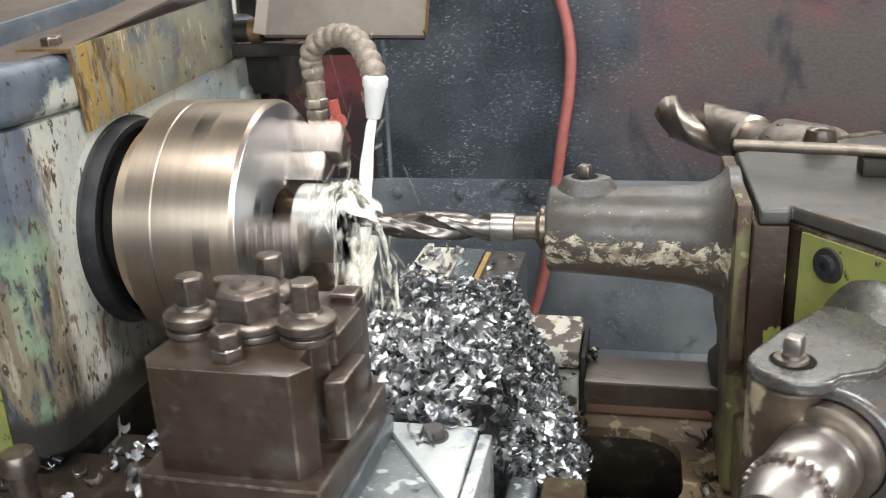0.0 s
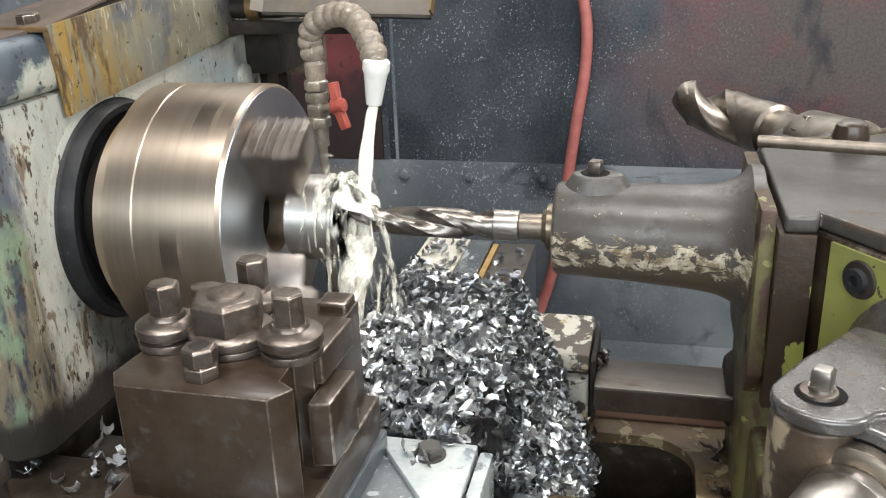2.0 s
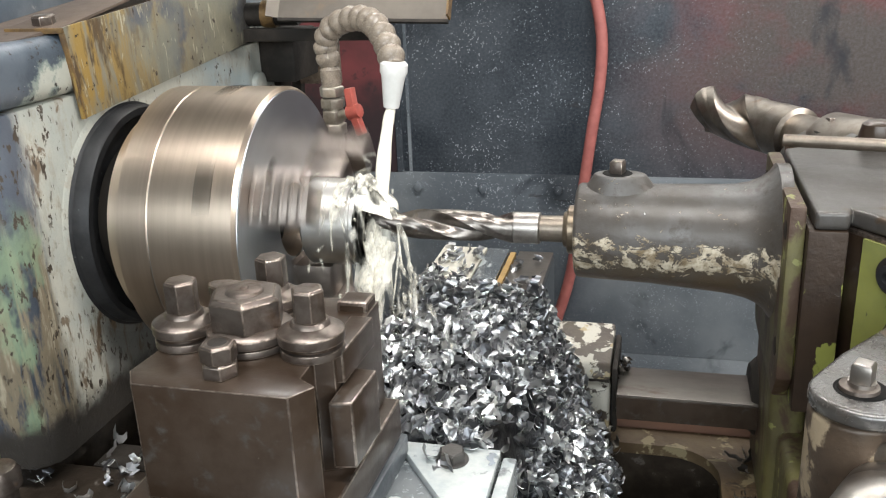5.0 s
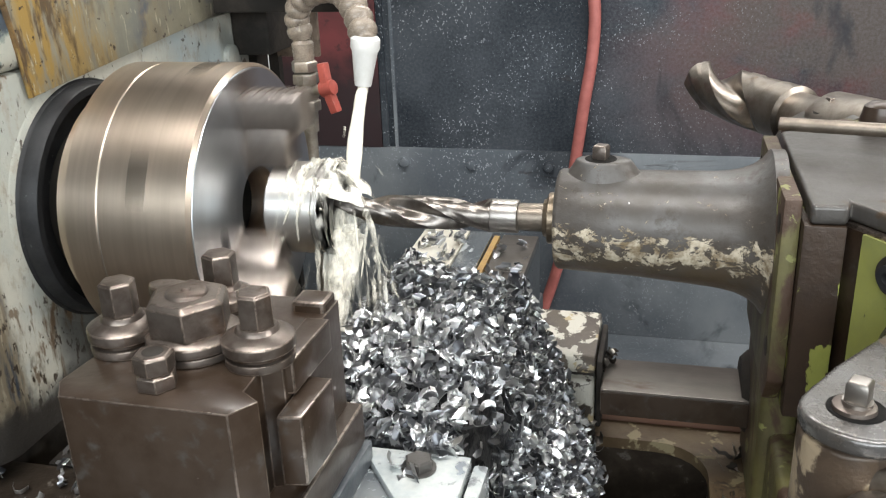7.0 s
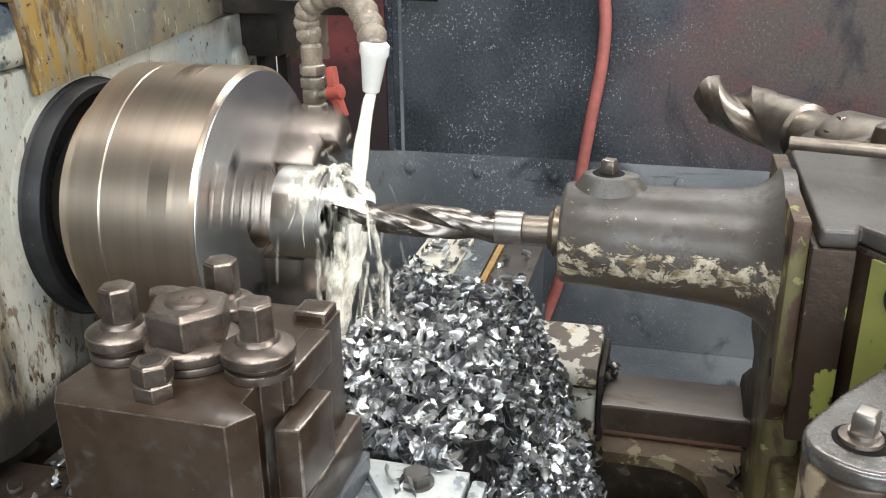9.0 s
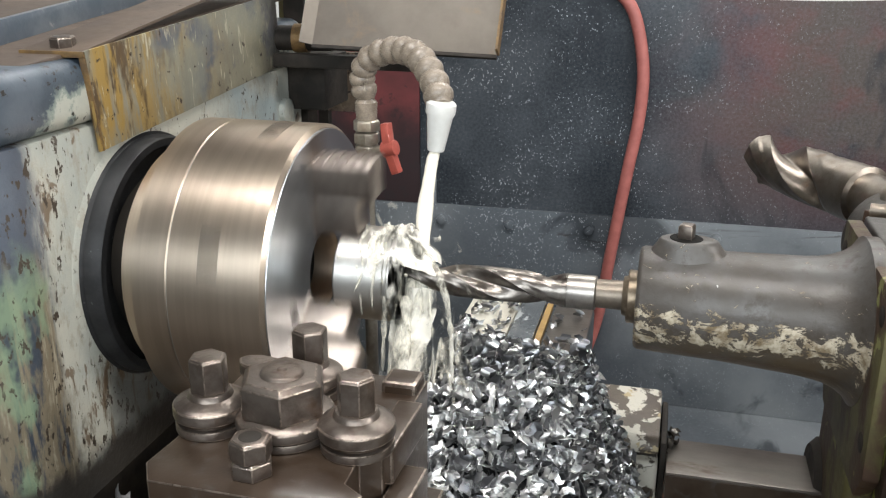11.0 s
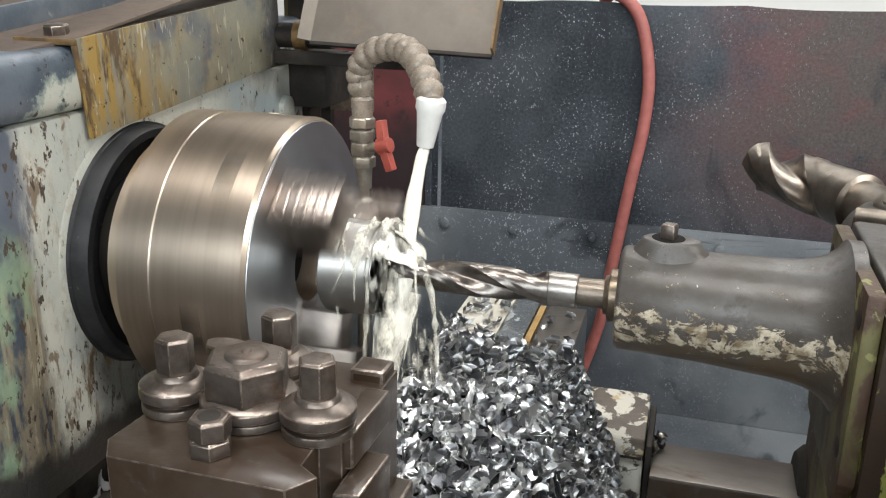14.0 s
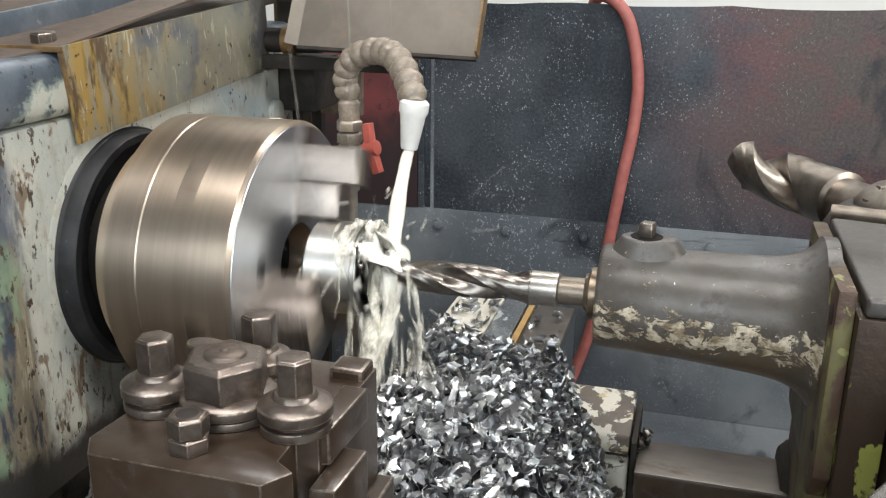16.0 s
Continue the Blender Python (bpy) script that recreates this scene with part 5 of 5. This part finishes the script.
# ---- steel chips ----
def pile_height(x, y):
    """Height of the heaped chips, or None beside the heap."""
    rag = 0.012 * noise.noise((x * 22, y * 22, 0.3))
    if x < 0.100 + rag or y < -0.205 + rag:
        return None
    back = (0.205 if x < 0.114 + rag else 0.148) + rag - max(0.0, x - 0.16) * 0.45
    if x <= 0.252:
        if y > back:
            return None
        v = min(1.0, (y + 0.205) / 0.09) * min(1.0, max(0.0, back - y) / 0.10) * min(1.0, (x - 0.095) / 0.03)
        return 0.966 + 0.040 * v + 0.007 * noise.noise((x * 30, y * 30, 1.7))
    s = (x - 0.252) / 0.100
    foot = -0.200 + 0.076 * min(1.0, max(0.0, s / 0.22))
    if s > 1.0 + 4 * rag or y > 0.105 - 0.08 * s + rag or y < foot + rag:
        return None
    edge = min(1.0, max(0.0, (y - foot) / 0.045))
    return 0.800 + (0.202 - 0.200 * min(s, 1.0) ** 0.90) * (0.45 + 0.55 * edge) + 0.007 * noise.noise((x * 30, y * 30, 1.7))


def chip_mesh(spots, seed, size=(0.0165, 0.0300)):
    """Curled flakes of swarf at the given places, in one mesh."""
    rng = random.Random(seed)
    vs, fs = [], []
    for p in spots:
        ln, w, th = rng.uniform(*size), rng.uniform(0.45, 1.0) * size[1] * 0.50, 0.0004
        curl = rng.uniform(1.8, 5.0) if rng.random() < 0.85 else rng.uniform(0.0, 0.5)
        taper = rng.uniform(0.35, 1.0)
        q = Euler((rng.uniform(-1.3, 1.3), rng.uniform(-1.3, 1.3), rng.uniform(0, 6.28))).to_matrix()
        n0 = len(vs)
        n = 6
        for i in range(n + 1):
            a = curl * (i / n - 0.5)
            rad = ln / max(curl, 0.25)
            u, h = rad * math.sin(a), rad * (1 - math.cos(a))
            ww = w * (1 + (taper - 1) * i / n) * (0.7 + 0.3 * math.sin(math.pi * (i + 0.5) / (n + 1)))
            skew = 0.25 * w * math.sin(i * 1.9 + curl)
            for sy in (-0.5, 0.5):
                for t in (0, th):
                    vs.append(tuple(p + q @ Vector((u, sy * ww + skew, h + t))))
        for i in range(n):
            b, c = n0 + 4 * i, n0 + 4 * i + 4
            fs += [(b, b + 2, c + 2, c), (b + 1, c + 1, c + 3, b + 3), (b, c, c + 1, b + 1), (b + 2, b + 3, c + 3, c + 2)]
        e = n0 + 4 * n
        fs += [(n0, n0 + 1, n0 + 3, n0 + 2), (e, e + 2, e + 3, e + 1)]
    return vs, fs


def stuff(name, vs, fs, material, label, category):
    me = bpy.data.meshes.new(name)
    me.from_pydata(vs, [], fs)
    me.materials.append(material)
    me.polygons.foreach_set("use_smooth", [True] * len(fs))
    me.set_sharp_from_angle(angle=radians(64))
    me.update()
    return tagged(new(name, me), label, category, kind="stuff")


def chips():
    # dark core under the loose chips, filling the gaps between them
    vs, fs, idx = [], [], {}
    nx, ny = 72, 110
    for i in range(nx):
        for j in range(ny):
            x, y = 0.085 + 0.29 * i / (nx - 1), -0.225 + 0.45 * j / (ny - 1)
            h = pile_height(x, y)
            if h is not None:
                idx[i, j] = len(vs)
                vs.append((x, y, h - 0.004))
    for (i, j), k in list(idx.items()):
        if (i + 1, j) in idx and (i, j + 1) in idx and (i + 1, j + 1) in idx:
            fs.append((k, idx[i + 1, j], idx[i + 1, j + 1], idx[i, j + 1]))
    n = len(vs)
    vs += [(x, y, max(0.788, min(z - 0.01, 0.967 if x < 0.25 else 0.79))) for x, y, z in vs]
    fs += [tuple(n + v for v in q[::-1]) for q in fs]
    edge = {}
    for q in fs[: len(fs) // 2]:
        for a, b in zip(q, q[1:] + q[:1]):
            edge[a, b] = 1
    fs += [(b, a, a + n, b + n) for a, b in edge if (b, a) not in edge]
    stuff("swarf_core", vs, fs, M_CHIPBED, "dark core under the steel chip heap", "metal chips")
    rng = random.Random(21)
    spots = []
    while len(spots) < 1600:
        x, y = rng.uniform(0.09, 0.37), rng.uniform(-0.22, 0.22)
        h = pile_height(x, y)
        if h is not None:
            spots.append(Vector((x, y, h + rng.uniform(-0.002, 0.008))))
    while len(spots) < 2250:
        x, y = rng.uniform(0.240, 0.365), rng.uniform(-0.20, 0.13)
        h = pile_height(x, y)
        if h is not None:
            spots.append(Vector((x, y, h + rng.uniform(-0.003, 0.008))))
    near = [p for p in spots if p.y < -0.045 and p.x < 0.262][:300]
    pile = thing("swarf_pile", "curled bright steel chips lying on top of the heap", "metal chips", pose(0.18, -0.1, 0.966))
    kinds = []
    for k in range(16):
        me = bpy.data.meshes.new("chip")
        cv, cf = chip_mesh([Vector((0, 0, 0))], 40 + k)
        me.from_pydata(cv, [], cf)
        me.materials.append(M_CHIP)
        me.polygons.foreach_set("use_smooth", [True] * len(cf))
        me.set_sharp_from_angle(angle=radians(64))
        kinds.append(me)
    for k, p in enumerate(near):
        o = new("chip", kinds[k % 16])
        o.parent = pile
        o.matrix_basis = Matrix.Translation(p - Vector((0.18, -0.1, 0.966))) @ pose(0, 0, 0, rng.uniform(-50, 50), rng.uniform(-50, 50), rng.uniform(0, 360))
    taken = set(id(p) for p in near)
    spots = [p for p in spots if id(p) not in taken]
    stuff("swarf_heap", *chip_mesh(spots, 5), M_CHIP, "heap of curled bright steel chips on the cross slide", "metal chips")
    spots = []
    for n, (x0, x1, y0, y1, z) in ((26, (0.10, 0.15, 0.15, 0.30, 0.968)), (10, (0.20, 0.245, 0.12, 0.25, 0.968)), (170, (0.30, 0.56, -0.20, 0.02, 0.790)), (60, (0.40, 0.60, -0.20, 0.12, 0.790)),
                                   (70, (-0.30, 0.0, -0.33, -0.16, 0.875)), (26, (-0.20, 0.03, -0.19, -0.11, 0.875)), (45, (0.30, 0.345, 0.03, 0.18, 0.82)), (8, (0.338, 0.352, 0.06, 0.14, 0.882)), (7, (0.262, 0.29, 0.10, 0.14, 0.912)), (6, (0.19, 0.26, -0.24, -0.20, 0.968))):
        for _ in range(n):
            spots.append(Vector((rng.uniform(x0, x1), rng.uniform(y0, y1), z + rng.uniform(0, 0.004))))
    spots = [p for p in spots if not (0.205 < p.x < 0.474 and -0.068 < p.y < 0.126 and p.z < 0.8)]
    stuff("scattered_swarf", *chip_mesh([p for p in spots if p.x < 0.27], 6), M_CHIP, "loose steel chips scattered over saddle and slide", "metal chips")
    stuff("bed_swarf", *chip_mesh([p for p in spots if p.x >= 0.27], 9), M_CHIPDULL, "dull brown steel chips strewn over the bed", "metal chips")
    spots = [Vector((rng.uniform(0.30, 0.46), rng.uniform(-0.08, 0.0), 0.684)) for _ in range(70)]
    stuff("slot_swarf", *chip_mesh(spots, 7), M_CHIPDULL, "dull steel chips lying inside the bed slot", "metal chips")


chips()


# ---- coolant ----
def coolant():
    rng = random.Random(8)
    made = []

    def ribbon(name, label, pts, r0, r1, flat, material, amp_z, amp_x, n=24, rag=0.16):
        """A running strand of coolant, flattened along the camera's depth."""
        ln = smooth_line(pts, n)
        rr = [(r0 + (r1 - r0) * i / (n - 1)) * rng.uniform(1 - rag, 1 + rag) for i in range(n)]
        rr[0] *= 0.5
        rr[-1] *= 0.2
        bm = tube(ln, rr, 10, None, rag, rng)
        for k, v in enumerate(bm.verts):
            c = ln[k // 10]
            v.co.y = c.y + (v.co.y - c.y) * flat
        o = tagged(part(name, bm, material), label, "coolant", group="coolant strands")
        made.append((o, amp_z, amp_x))

    ob = thing("coolant_stream", "milky coolant jet falling from the nozzle", "coolant")
    line = smooth_line([(0.0928, 0.079, 1.206), (0.0915, 0.068, 1.190), (0.0925, 0.040, 1.150), (0.098, 0.010, 1.114)], 26)
    rad = [0.0052 + 0.0012 * math.sin(i * 0.5) * (i / 25) + 0.0032 * (i / 25) ** 0.8 for i in range(26)]
    part("jet", tube(line, rad, 20, None, 0.08, rng), M_MILK, ob)
    made.append((ob, 0.0, 0.001))
    lab = "milky coolant running down from the workpiece and drill"
    # curtains under the bore and beside the tool post
    def sheet(label, place, nu, nv, az, ax):
        """A thick running sheet of coolant; place(u, v) gives its points."""
        bm = bmesh.new()
        rows = []
        for s in (0.0, 0.0016):
            for j in range(nv + 1):
                rows.append([bm.verts.new(place(u / nu, j / nv) + Vector((0, s, 0.3 * s))) for u in range(nu + 1)])
        h = nv + 1
        for j in range(nv):
            for u in range(nu):
                bm.faces.new((rows[j][u], rows[j][u + 1], rows[j + 1][u + 1], rows[j + 1][u]))
                bm.faces.new((rows[h + j][u + 1], rows[h + j][u], rows[h + j + 1][u], rows[h + j + 1][u + 1]))
            for u in (0, nu):
                bm.faces.new((rows[j][u], rows[j + 1][u], rows[h + j + 1][u], rows[h + j][u]))
        for u in range(nu):
            bm.faces.new((rows[0][u + 1], rows[0][u], rows[h][u], rows[h][u + 1]))
            bm.faces.new((rows[nv][u], rows[nv][u + 1], rows[2 * nv + 1][u + 1], rows[2 * nv + 1][u]))
        made.append((tagged(part("coolant_sheet", bm, M_SHEET), label, "coolant", group="coolant strands"), az, ax))

    def ripple(p, k, amount):
        return p + Vector((noise.noise((p.x * k, p.y * k, p.z * k)), noise.noise((p.y * k, p.z * k, p.x * k + 7)), 0.6 * noise.noise((p.z * k + 3, p.x * k, p.y * k)))) * amount

    def cap(u, v):
        """From the jet over the rim of the work."""
        a = radians(-62 + 122 * u)
        edge = 0.006 * noise.noise((u * 7, 2.0, 0.5))
        r = 0.0175 + (0.0335 + edge) * v ** 0.8
        x = 0.112 - 0.030 * v + 0.5 * edge - 0.004 * math.cos(3 * a)
        return ripple(Vector((x, -r * math.sin(a), 1.1 + r * math.cos(a))), 70, 0.0035)

    def rim_run(u, v):
        """Down the near side of the rim and off its foot."""
        a = radians(38 + 118 * v)
        wide = 0.013 * (1 - 0.3 * math.sin(3 * v))
        return ripple(Vector((0.086 + wide * (u - 0.35), -0.0488 * math.sin(a), 1.1 + 0.0488 * math.cos(a))), 80, 0.0030)

    def main_fall(u, v):
        """The ribbon that falls past the tool post."""
        wide = 0.030 * (1 - v) ** 1.3 + 0.0110
        x = 0.101 + 0.004 * v + wide * (u - 0.5)
        return ripple(Vector((x, -0.026 - 0.092 * v ** 1.2 + 0.006 * math.sin(3.0 * u + 4 * v), 1.088 - 0.136 * v)), 60, 0.0042)

    sheet("splash of milky coolant over the rim of the work", cap, 26, 12, 0.0012, 0.0015)
    sheet("milky coolant running down the rim of the work", rim_run, 8, 26, 0.0015, 0.0012)
    sheet("broad milky ribbon of coolant falling past the tool post", main_fall, 14, 34, 0.004, 0.0022)

    def curtain(x0, x1, y0, top, low, lean, fall):
        bm = bmesh.new()
        nu, nv = 10, 26
        rows = []
        for s in (0.0, 0.0012):
            for j in range(nv + 1):
                v = j / nv
                w = 1 - 0.35 * v + 0.25 * v * v
                xm = (x0 + x1) / 2 + lean * v
                rows.append([bm.verts.new((xm + (u / nu - 0.5) * (x1 - x0) * w + 0.0015 * noise.noise((u * 0.9, j * 0.5, x0 * 50)), y0 - fall * v + s + 0.004 * math.sin(u * 1.1 + x0 * 300) * (0.4 + v), top + (low - top) * v)) for u in range(nu + 1)])
        h = nv + 1
        for j in range(nv):
            for u in range(nu):
                bm.faces.new((rows[j][u], rows[j][u + 1], rows[j + 1][u + 1], rows[j + 1][u]))
                bm.faces.new((rows[h + j][u + 1], rows[h + j][u], rows[h + j + 1][u], rows[h + j + 1][u + 1]))
            for u in (0, nu):
                bm.faces.new((rows[j][u], rows[j + 1][u], rows[h + j + 1][u], rows[h + j][u]))
        for u in range(nu):
            bm.faces.new((rows[0][u + 1], rows[0][u], rows[h][u], rows[h][u + 1]))
            bm.faces.new((rows[nv][u], rows[nv][u + 1], rows[2 * nv + 1][u + 1], rows[2 * nv + 1][u]))
        o = tagged(part("coolant_curtain", bm, M_CURTAIN), "streaky curtain of milky coolant under the drilled bore", "coolant", group="coolant strands")
        made.append((o, 0.016, 0.002))

    curtain(0.076, 0.122, -0.008, 1.108, 0.985, -0.004, 0.030)
    curtain(0.080, 0.112, -0.018, 1.100, 0.990, -0.008, 0.036)
    curtain(0.108, 0.140, -0.020, 1.095, 1.010, 0.006, 0.020)
    for k in range(2):
        x, y = 0.092 + 0.009 * k, -0.016
        ribbon("coolant_strand", lab, [(x, y + 0.006, 1.108), (x - 0.001, y - 0.008, 1.080), (x - 0.005, y - 0.022, 1.040), (x - 0.010, y - 0.034, 0.985)], 0.0058, 0.0030, 0.5, M_SPRAY, 0.008, 0.002)
    # torn film round the work
    for r, x0, x1 in ((0.0472, 0.058, 0.0885), (0.0500, 0.074, 0.094)):
        bm = lathe([(x0, r - 0.0008), (x0, r), (0.5 * (x0 + x1), r + 0.0012), (x1, r + 0.0016), (x1, r - 0.0002), (x0, r - 0.0008)], 72, None, pose(0, 0, 1.1))
        o = tagged(part("coolant_film", bm, M_FILM), "torn milky film of coolant on the workpiece", "coolant", group="coolant strands")
        made.append((o, 0.0, 0.0008))
    bm = lathe([(0.0735, 0.020), (0.0755, 0.030), (0.0765, 0.044), (0.079, 0.051), (0.0802, 0.0508), (0.0778, 0.044), (0.0766, 0.030), (0.0745, 0.020), (0.0735, 0.020)], 72, None, pose(0.0145, 0, 1.1))
    made.append((tagged(part("coolant_film", bm, M_FILM), "torn milky film of coolant on the workpiece", "coolant", group="coolant strands"), 0.0, 0.0008))
    # cone of splash between the jet and the rim of the work
    bm = lathe([(0.0885, 0.046), (0.098, 0.030), (0.110, 0.0135), (0.1112, 0.0142), (0.0992, 0.031), (0.0900, 0.047), (0.0885, 0.046)], 60, None, pose(0, 0, 1.1))
    made.append((tagged(part("coolant_film", bm, M_FILM), "torn milky film of coolant on the workpiece", "coolant", group="coolant strands"), 0.0, 0.0010))
    # long fall beside the tool post
    ribbon("coolant_strand", lab, [(0.090, -0.022, 1.090), (0.095, -0.050, 1.045), (0.101, -0.088, 0.995), (0.107, -0.128, 0.948)], 0.0085, 0.0062, 0.5, M_SPRAY, 0.006, 0.0015, 24, 0.10)
    ribbon("coolant_strand", lab, [(0.104, -0.016, 1.085), (0.105, -0.044, 1.045), (0.104, -0.074, 1.010), (0.105, -0.094, 0.985)], 0.0085, 0.0030, 0.5, M_SPRAY, 0.010, 0.002)
    # thin streaks fanning out from the work
    for k in range(28):
        a = rng.uniform(-0.5, 1.0)
        x, y, z = rng.uniform(0.070, 0.135), rng.uniform(-0.055, 0.005), rng.uniform(1.01, 1.125)
        ln = rng.uniform(0.018, 0.060)
        ribbon("coolant_streak", "thin falling streak of milky coolant", [(x, y, z), (x + 0.10 * ln * a, y - 0.15 * ln, z - 0.45 * ln), (x + 0.25 * ln * a, y - 0.35 * ln, z - ln)], rng.uniform(0.0006, 0.0017), rng.uniform(0.0004, 0.0010), 0.7, M_MIST if k % 5 else M_SPRAY, 0.04, 0.008, 9)
    # streaks that fan out over the chips
    for k in range(16):
        x, y, z = rng.uniform(0.112, 0.136), rng.uniform(-0.035, -0.010), rng.uniform(1.030, 1.080)
        out, ln = rng.uniform(0.005, 0.055), rng.uniform(0.035, 0.075)
        ribbon("coolant_streak", "milky streak of coolant falling over the chips", [(x, y, z), (x + 0.45 * out, y - 0.45 * ln, z - 0.40 * ln), (x + out, y - 1.0 * ln, max(1.004, z - 1.0 * ln))], rng.uniform(0.0014, 0.0034), rng.uniform(0.0008, 0.0022), 0.7, M_MIST, 0.012, 0.010, 10, 0.35)
    # film on the work
    for k in range(4):
        a0, x = rng.uniform(20, 120), rng.uniform(0.042, 0.090)
        r = 0.0475
        pts = [(x + 0.004 * j * rng.uniform(-0.3, 1.0), -r * math.sin(radians(a0 - 60 + 28 * j)), 1.1 + r * math.cos(radians(a0 - 60 + 28 * j))) for j in range(4)]
        ribbon("coolant_film", "thin milky film on the workpiece", pts, rng.uniform(0.0012, 0.0036), 0.0008, 0.8, M_SPRAY, 0.002, 0.003, 14)
    # splash over the top of the work and along the drill
    ribbon("coolant_strand", lab, [(0.100, 0.010, 1.120), (0.112, -0.006, 1.1155), (0.124, -0.016, 1.100), (0.133, -0.022, 1.070), (0.137, -0.028, 1.03)], 0.0050, 0.0018, 0.6, M_SPRAY, 0.004, 0.003, 24, 0.4)
    ribbon("coolant_strand", lab, [(0.098, 0.010, 1.120), (0.088, -0.006, 1.136), (0.080, -0.018, 1.138), (0.076, -0.036, 1.118), (0.077, -0.048, 1.07), (0.076, -0.052, 1.02)], 0.0050, 0.0020, 0.6, M_SPRAY, 0.003, 0.003, 24, 0.4)
    ribbon("coolant_strand", lab, [(0.080, 0.004, 1.146), (0.068, -0.010, 1.149), (0.060, -0.026, 1.141), (0.062, -0.040, 1.120)], 0.0050, 0.0025, 0.5, M_SPRAY, 0.003, 0.003, 24, 0.4)
    for k in range(16):
        a = radians(rng.uniform(-60, 75))
        x, r, ln = rng.uniform(0.058, 0.108), 0.044, rng.uniform(0.004, 0.013)
        d = Vector((rng.uniform(-0.4, 0.5), -math.sin(a) * 0.8, math.cos(a)))
        p = Vector((x, -r * math.sin(a), 1.1 + r * math.cos(a)))
        ribbon("coolant_spike", "small crown of coolant thrown up from the work", [p, p + d * ln * 0.5, p + d * ln + Vector((0, 0, -0.1 * ln))], rng.uniform(0.0014, 0.0030), 0.0010, 0.9, M_MILK if k % 2 else M_SPRAY, 0.006, 0.006, 6)
    # drops thrown off and falling
    drops = []
    for k in range(70):
        s = rng.uniform(0.0008, 0.0019)
        b = lathe([(-2.4 * s, 0), (-1.2 * s, 0.7 * s), (0, s), (0.9 * s, 0.7 * s), (1.3 * s, 0)], 8, None, UP)
        o = tagged(part("coolant_drop", b, M_MILK), "milky drop of coolant thrown off the work", "coolant drop", group="coolant drops")
        a = rng.uniform(0, 2 * math.pi)
        start = Vector((rng.uniform(0.035, 0.11), 0.046 * math.cos(a), 1.1 + 0.046 * math.sin(a)))
        vel = Vector((rng.uniform(-0.25, 0.55), -0.55 * math.sin(a) + rng.uniform(-0.35, 0.2), 0.55 * math.cos(a) + rng.uniform(-0.1, 0.75)))
        drops.append((o, start, vel, rng.uniform(0.10, 0.26), rng.random()))
    return made, drops


STRANDS, DROPS = coolant()


# ---- what moves ----
SPIN, PHASE = 571.1, -34.0


def motions():
    spin = [(k / 10, pose(0, 0, 1.1, PHASE + SPIN * k / 10)) for k in range(161)]
    walk(CHUCK, spin)
    walk(WORK, spin)
    feed = [(0.0, 0.0), (1.5, -0.003), (4.0, -0.0038), (8.0, -0.0045), (12.0, -0.0052), (16.0, -0.006)]
    for ob in (TURRET, DRILL, LARGE, DCHUCK):
        m = ob.matrix_basis.copy()
        walk(ob, [(t, Matrix.Translation((x, 0, 0)) @ m) for t, x in feed])
    rng = random.Random(4)
    for ob, az, ax in STRANDS:
        rows = [(k / 10, pose(rng.uniform(-ax, ax), rng.uniform(-ax, ax), rng.uniform(-az, az * 0.3))) for k in range(161)]
        walk(ob, rows)
    for ob, start, vel, life, lag in DROPS:
        rows, t = [], -life * lag
        while t < 16.0:
            for u in (0.0, 0.5, 1.0):
                s = t + u * life
                if 0.0 <= s <= 16.0:
                    d = u * life
                    rows.append((s, Matrix.Translation(start + vel * d + Vector((0, 0, -4.9 * d * d)))))
            t += life + 1 / 15
        walk(ob, rows)


motions()
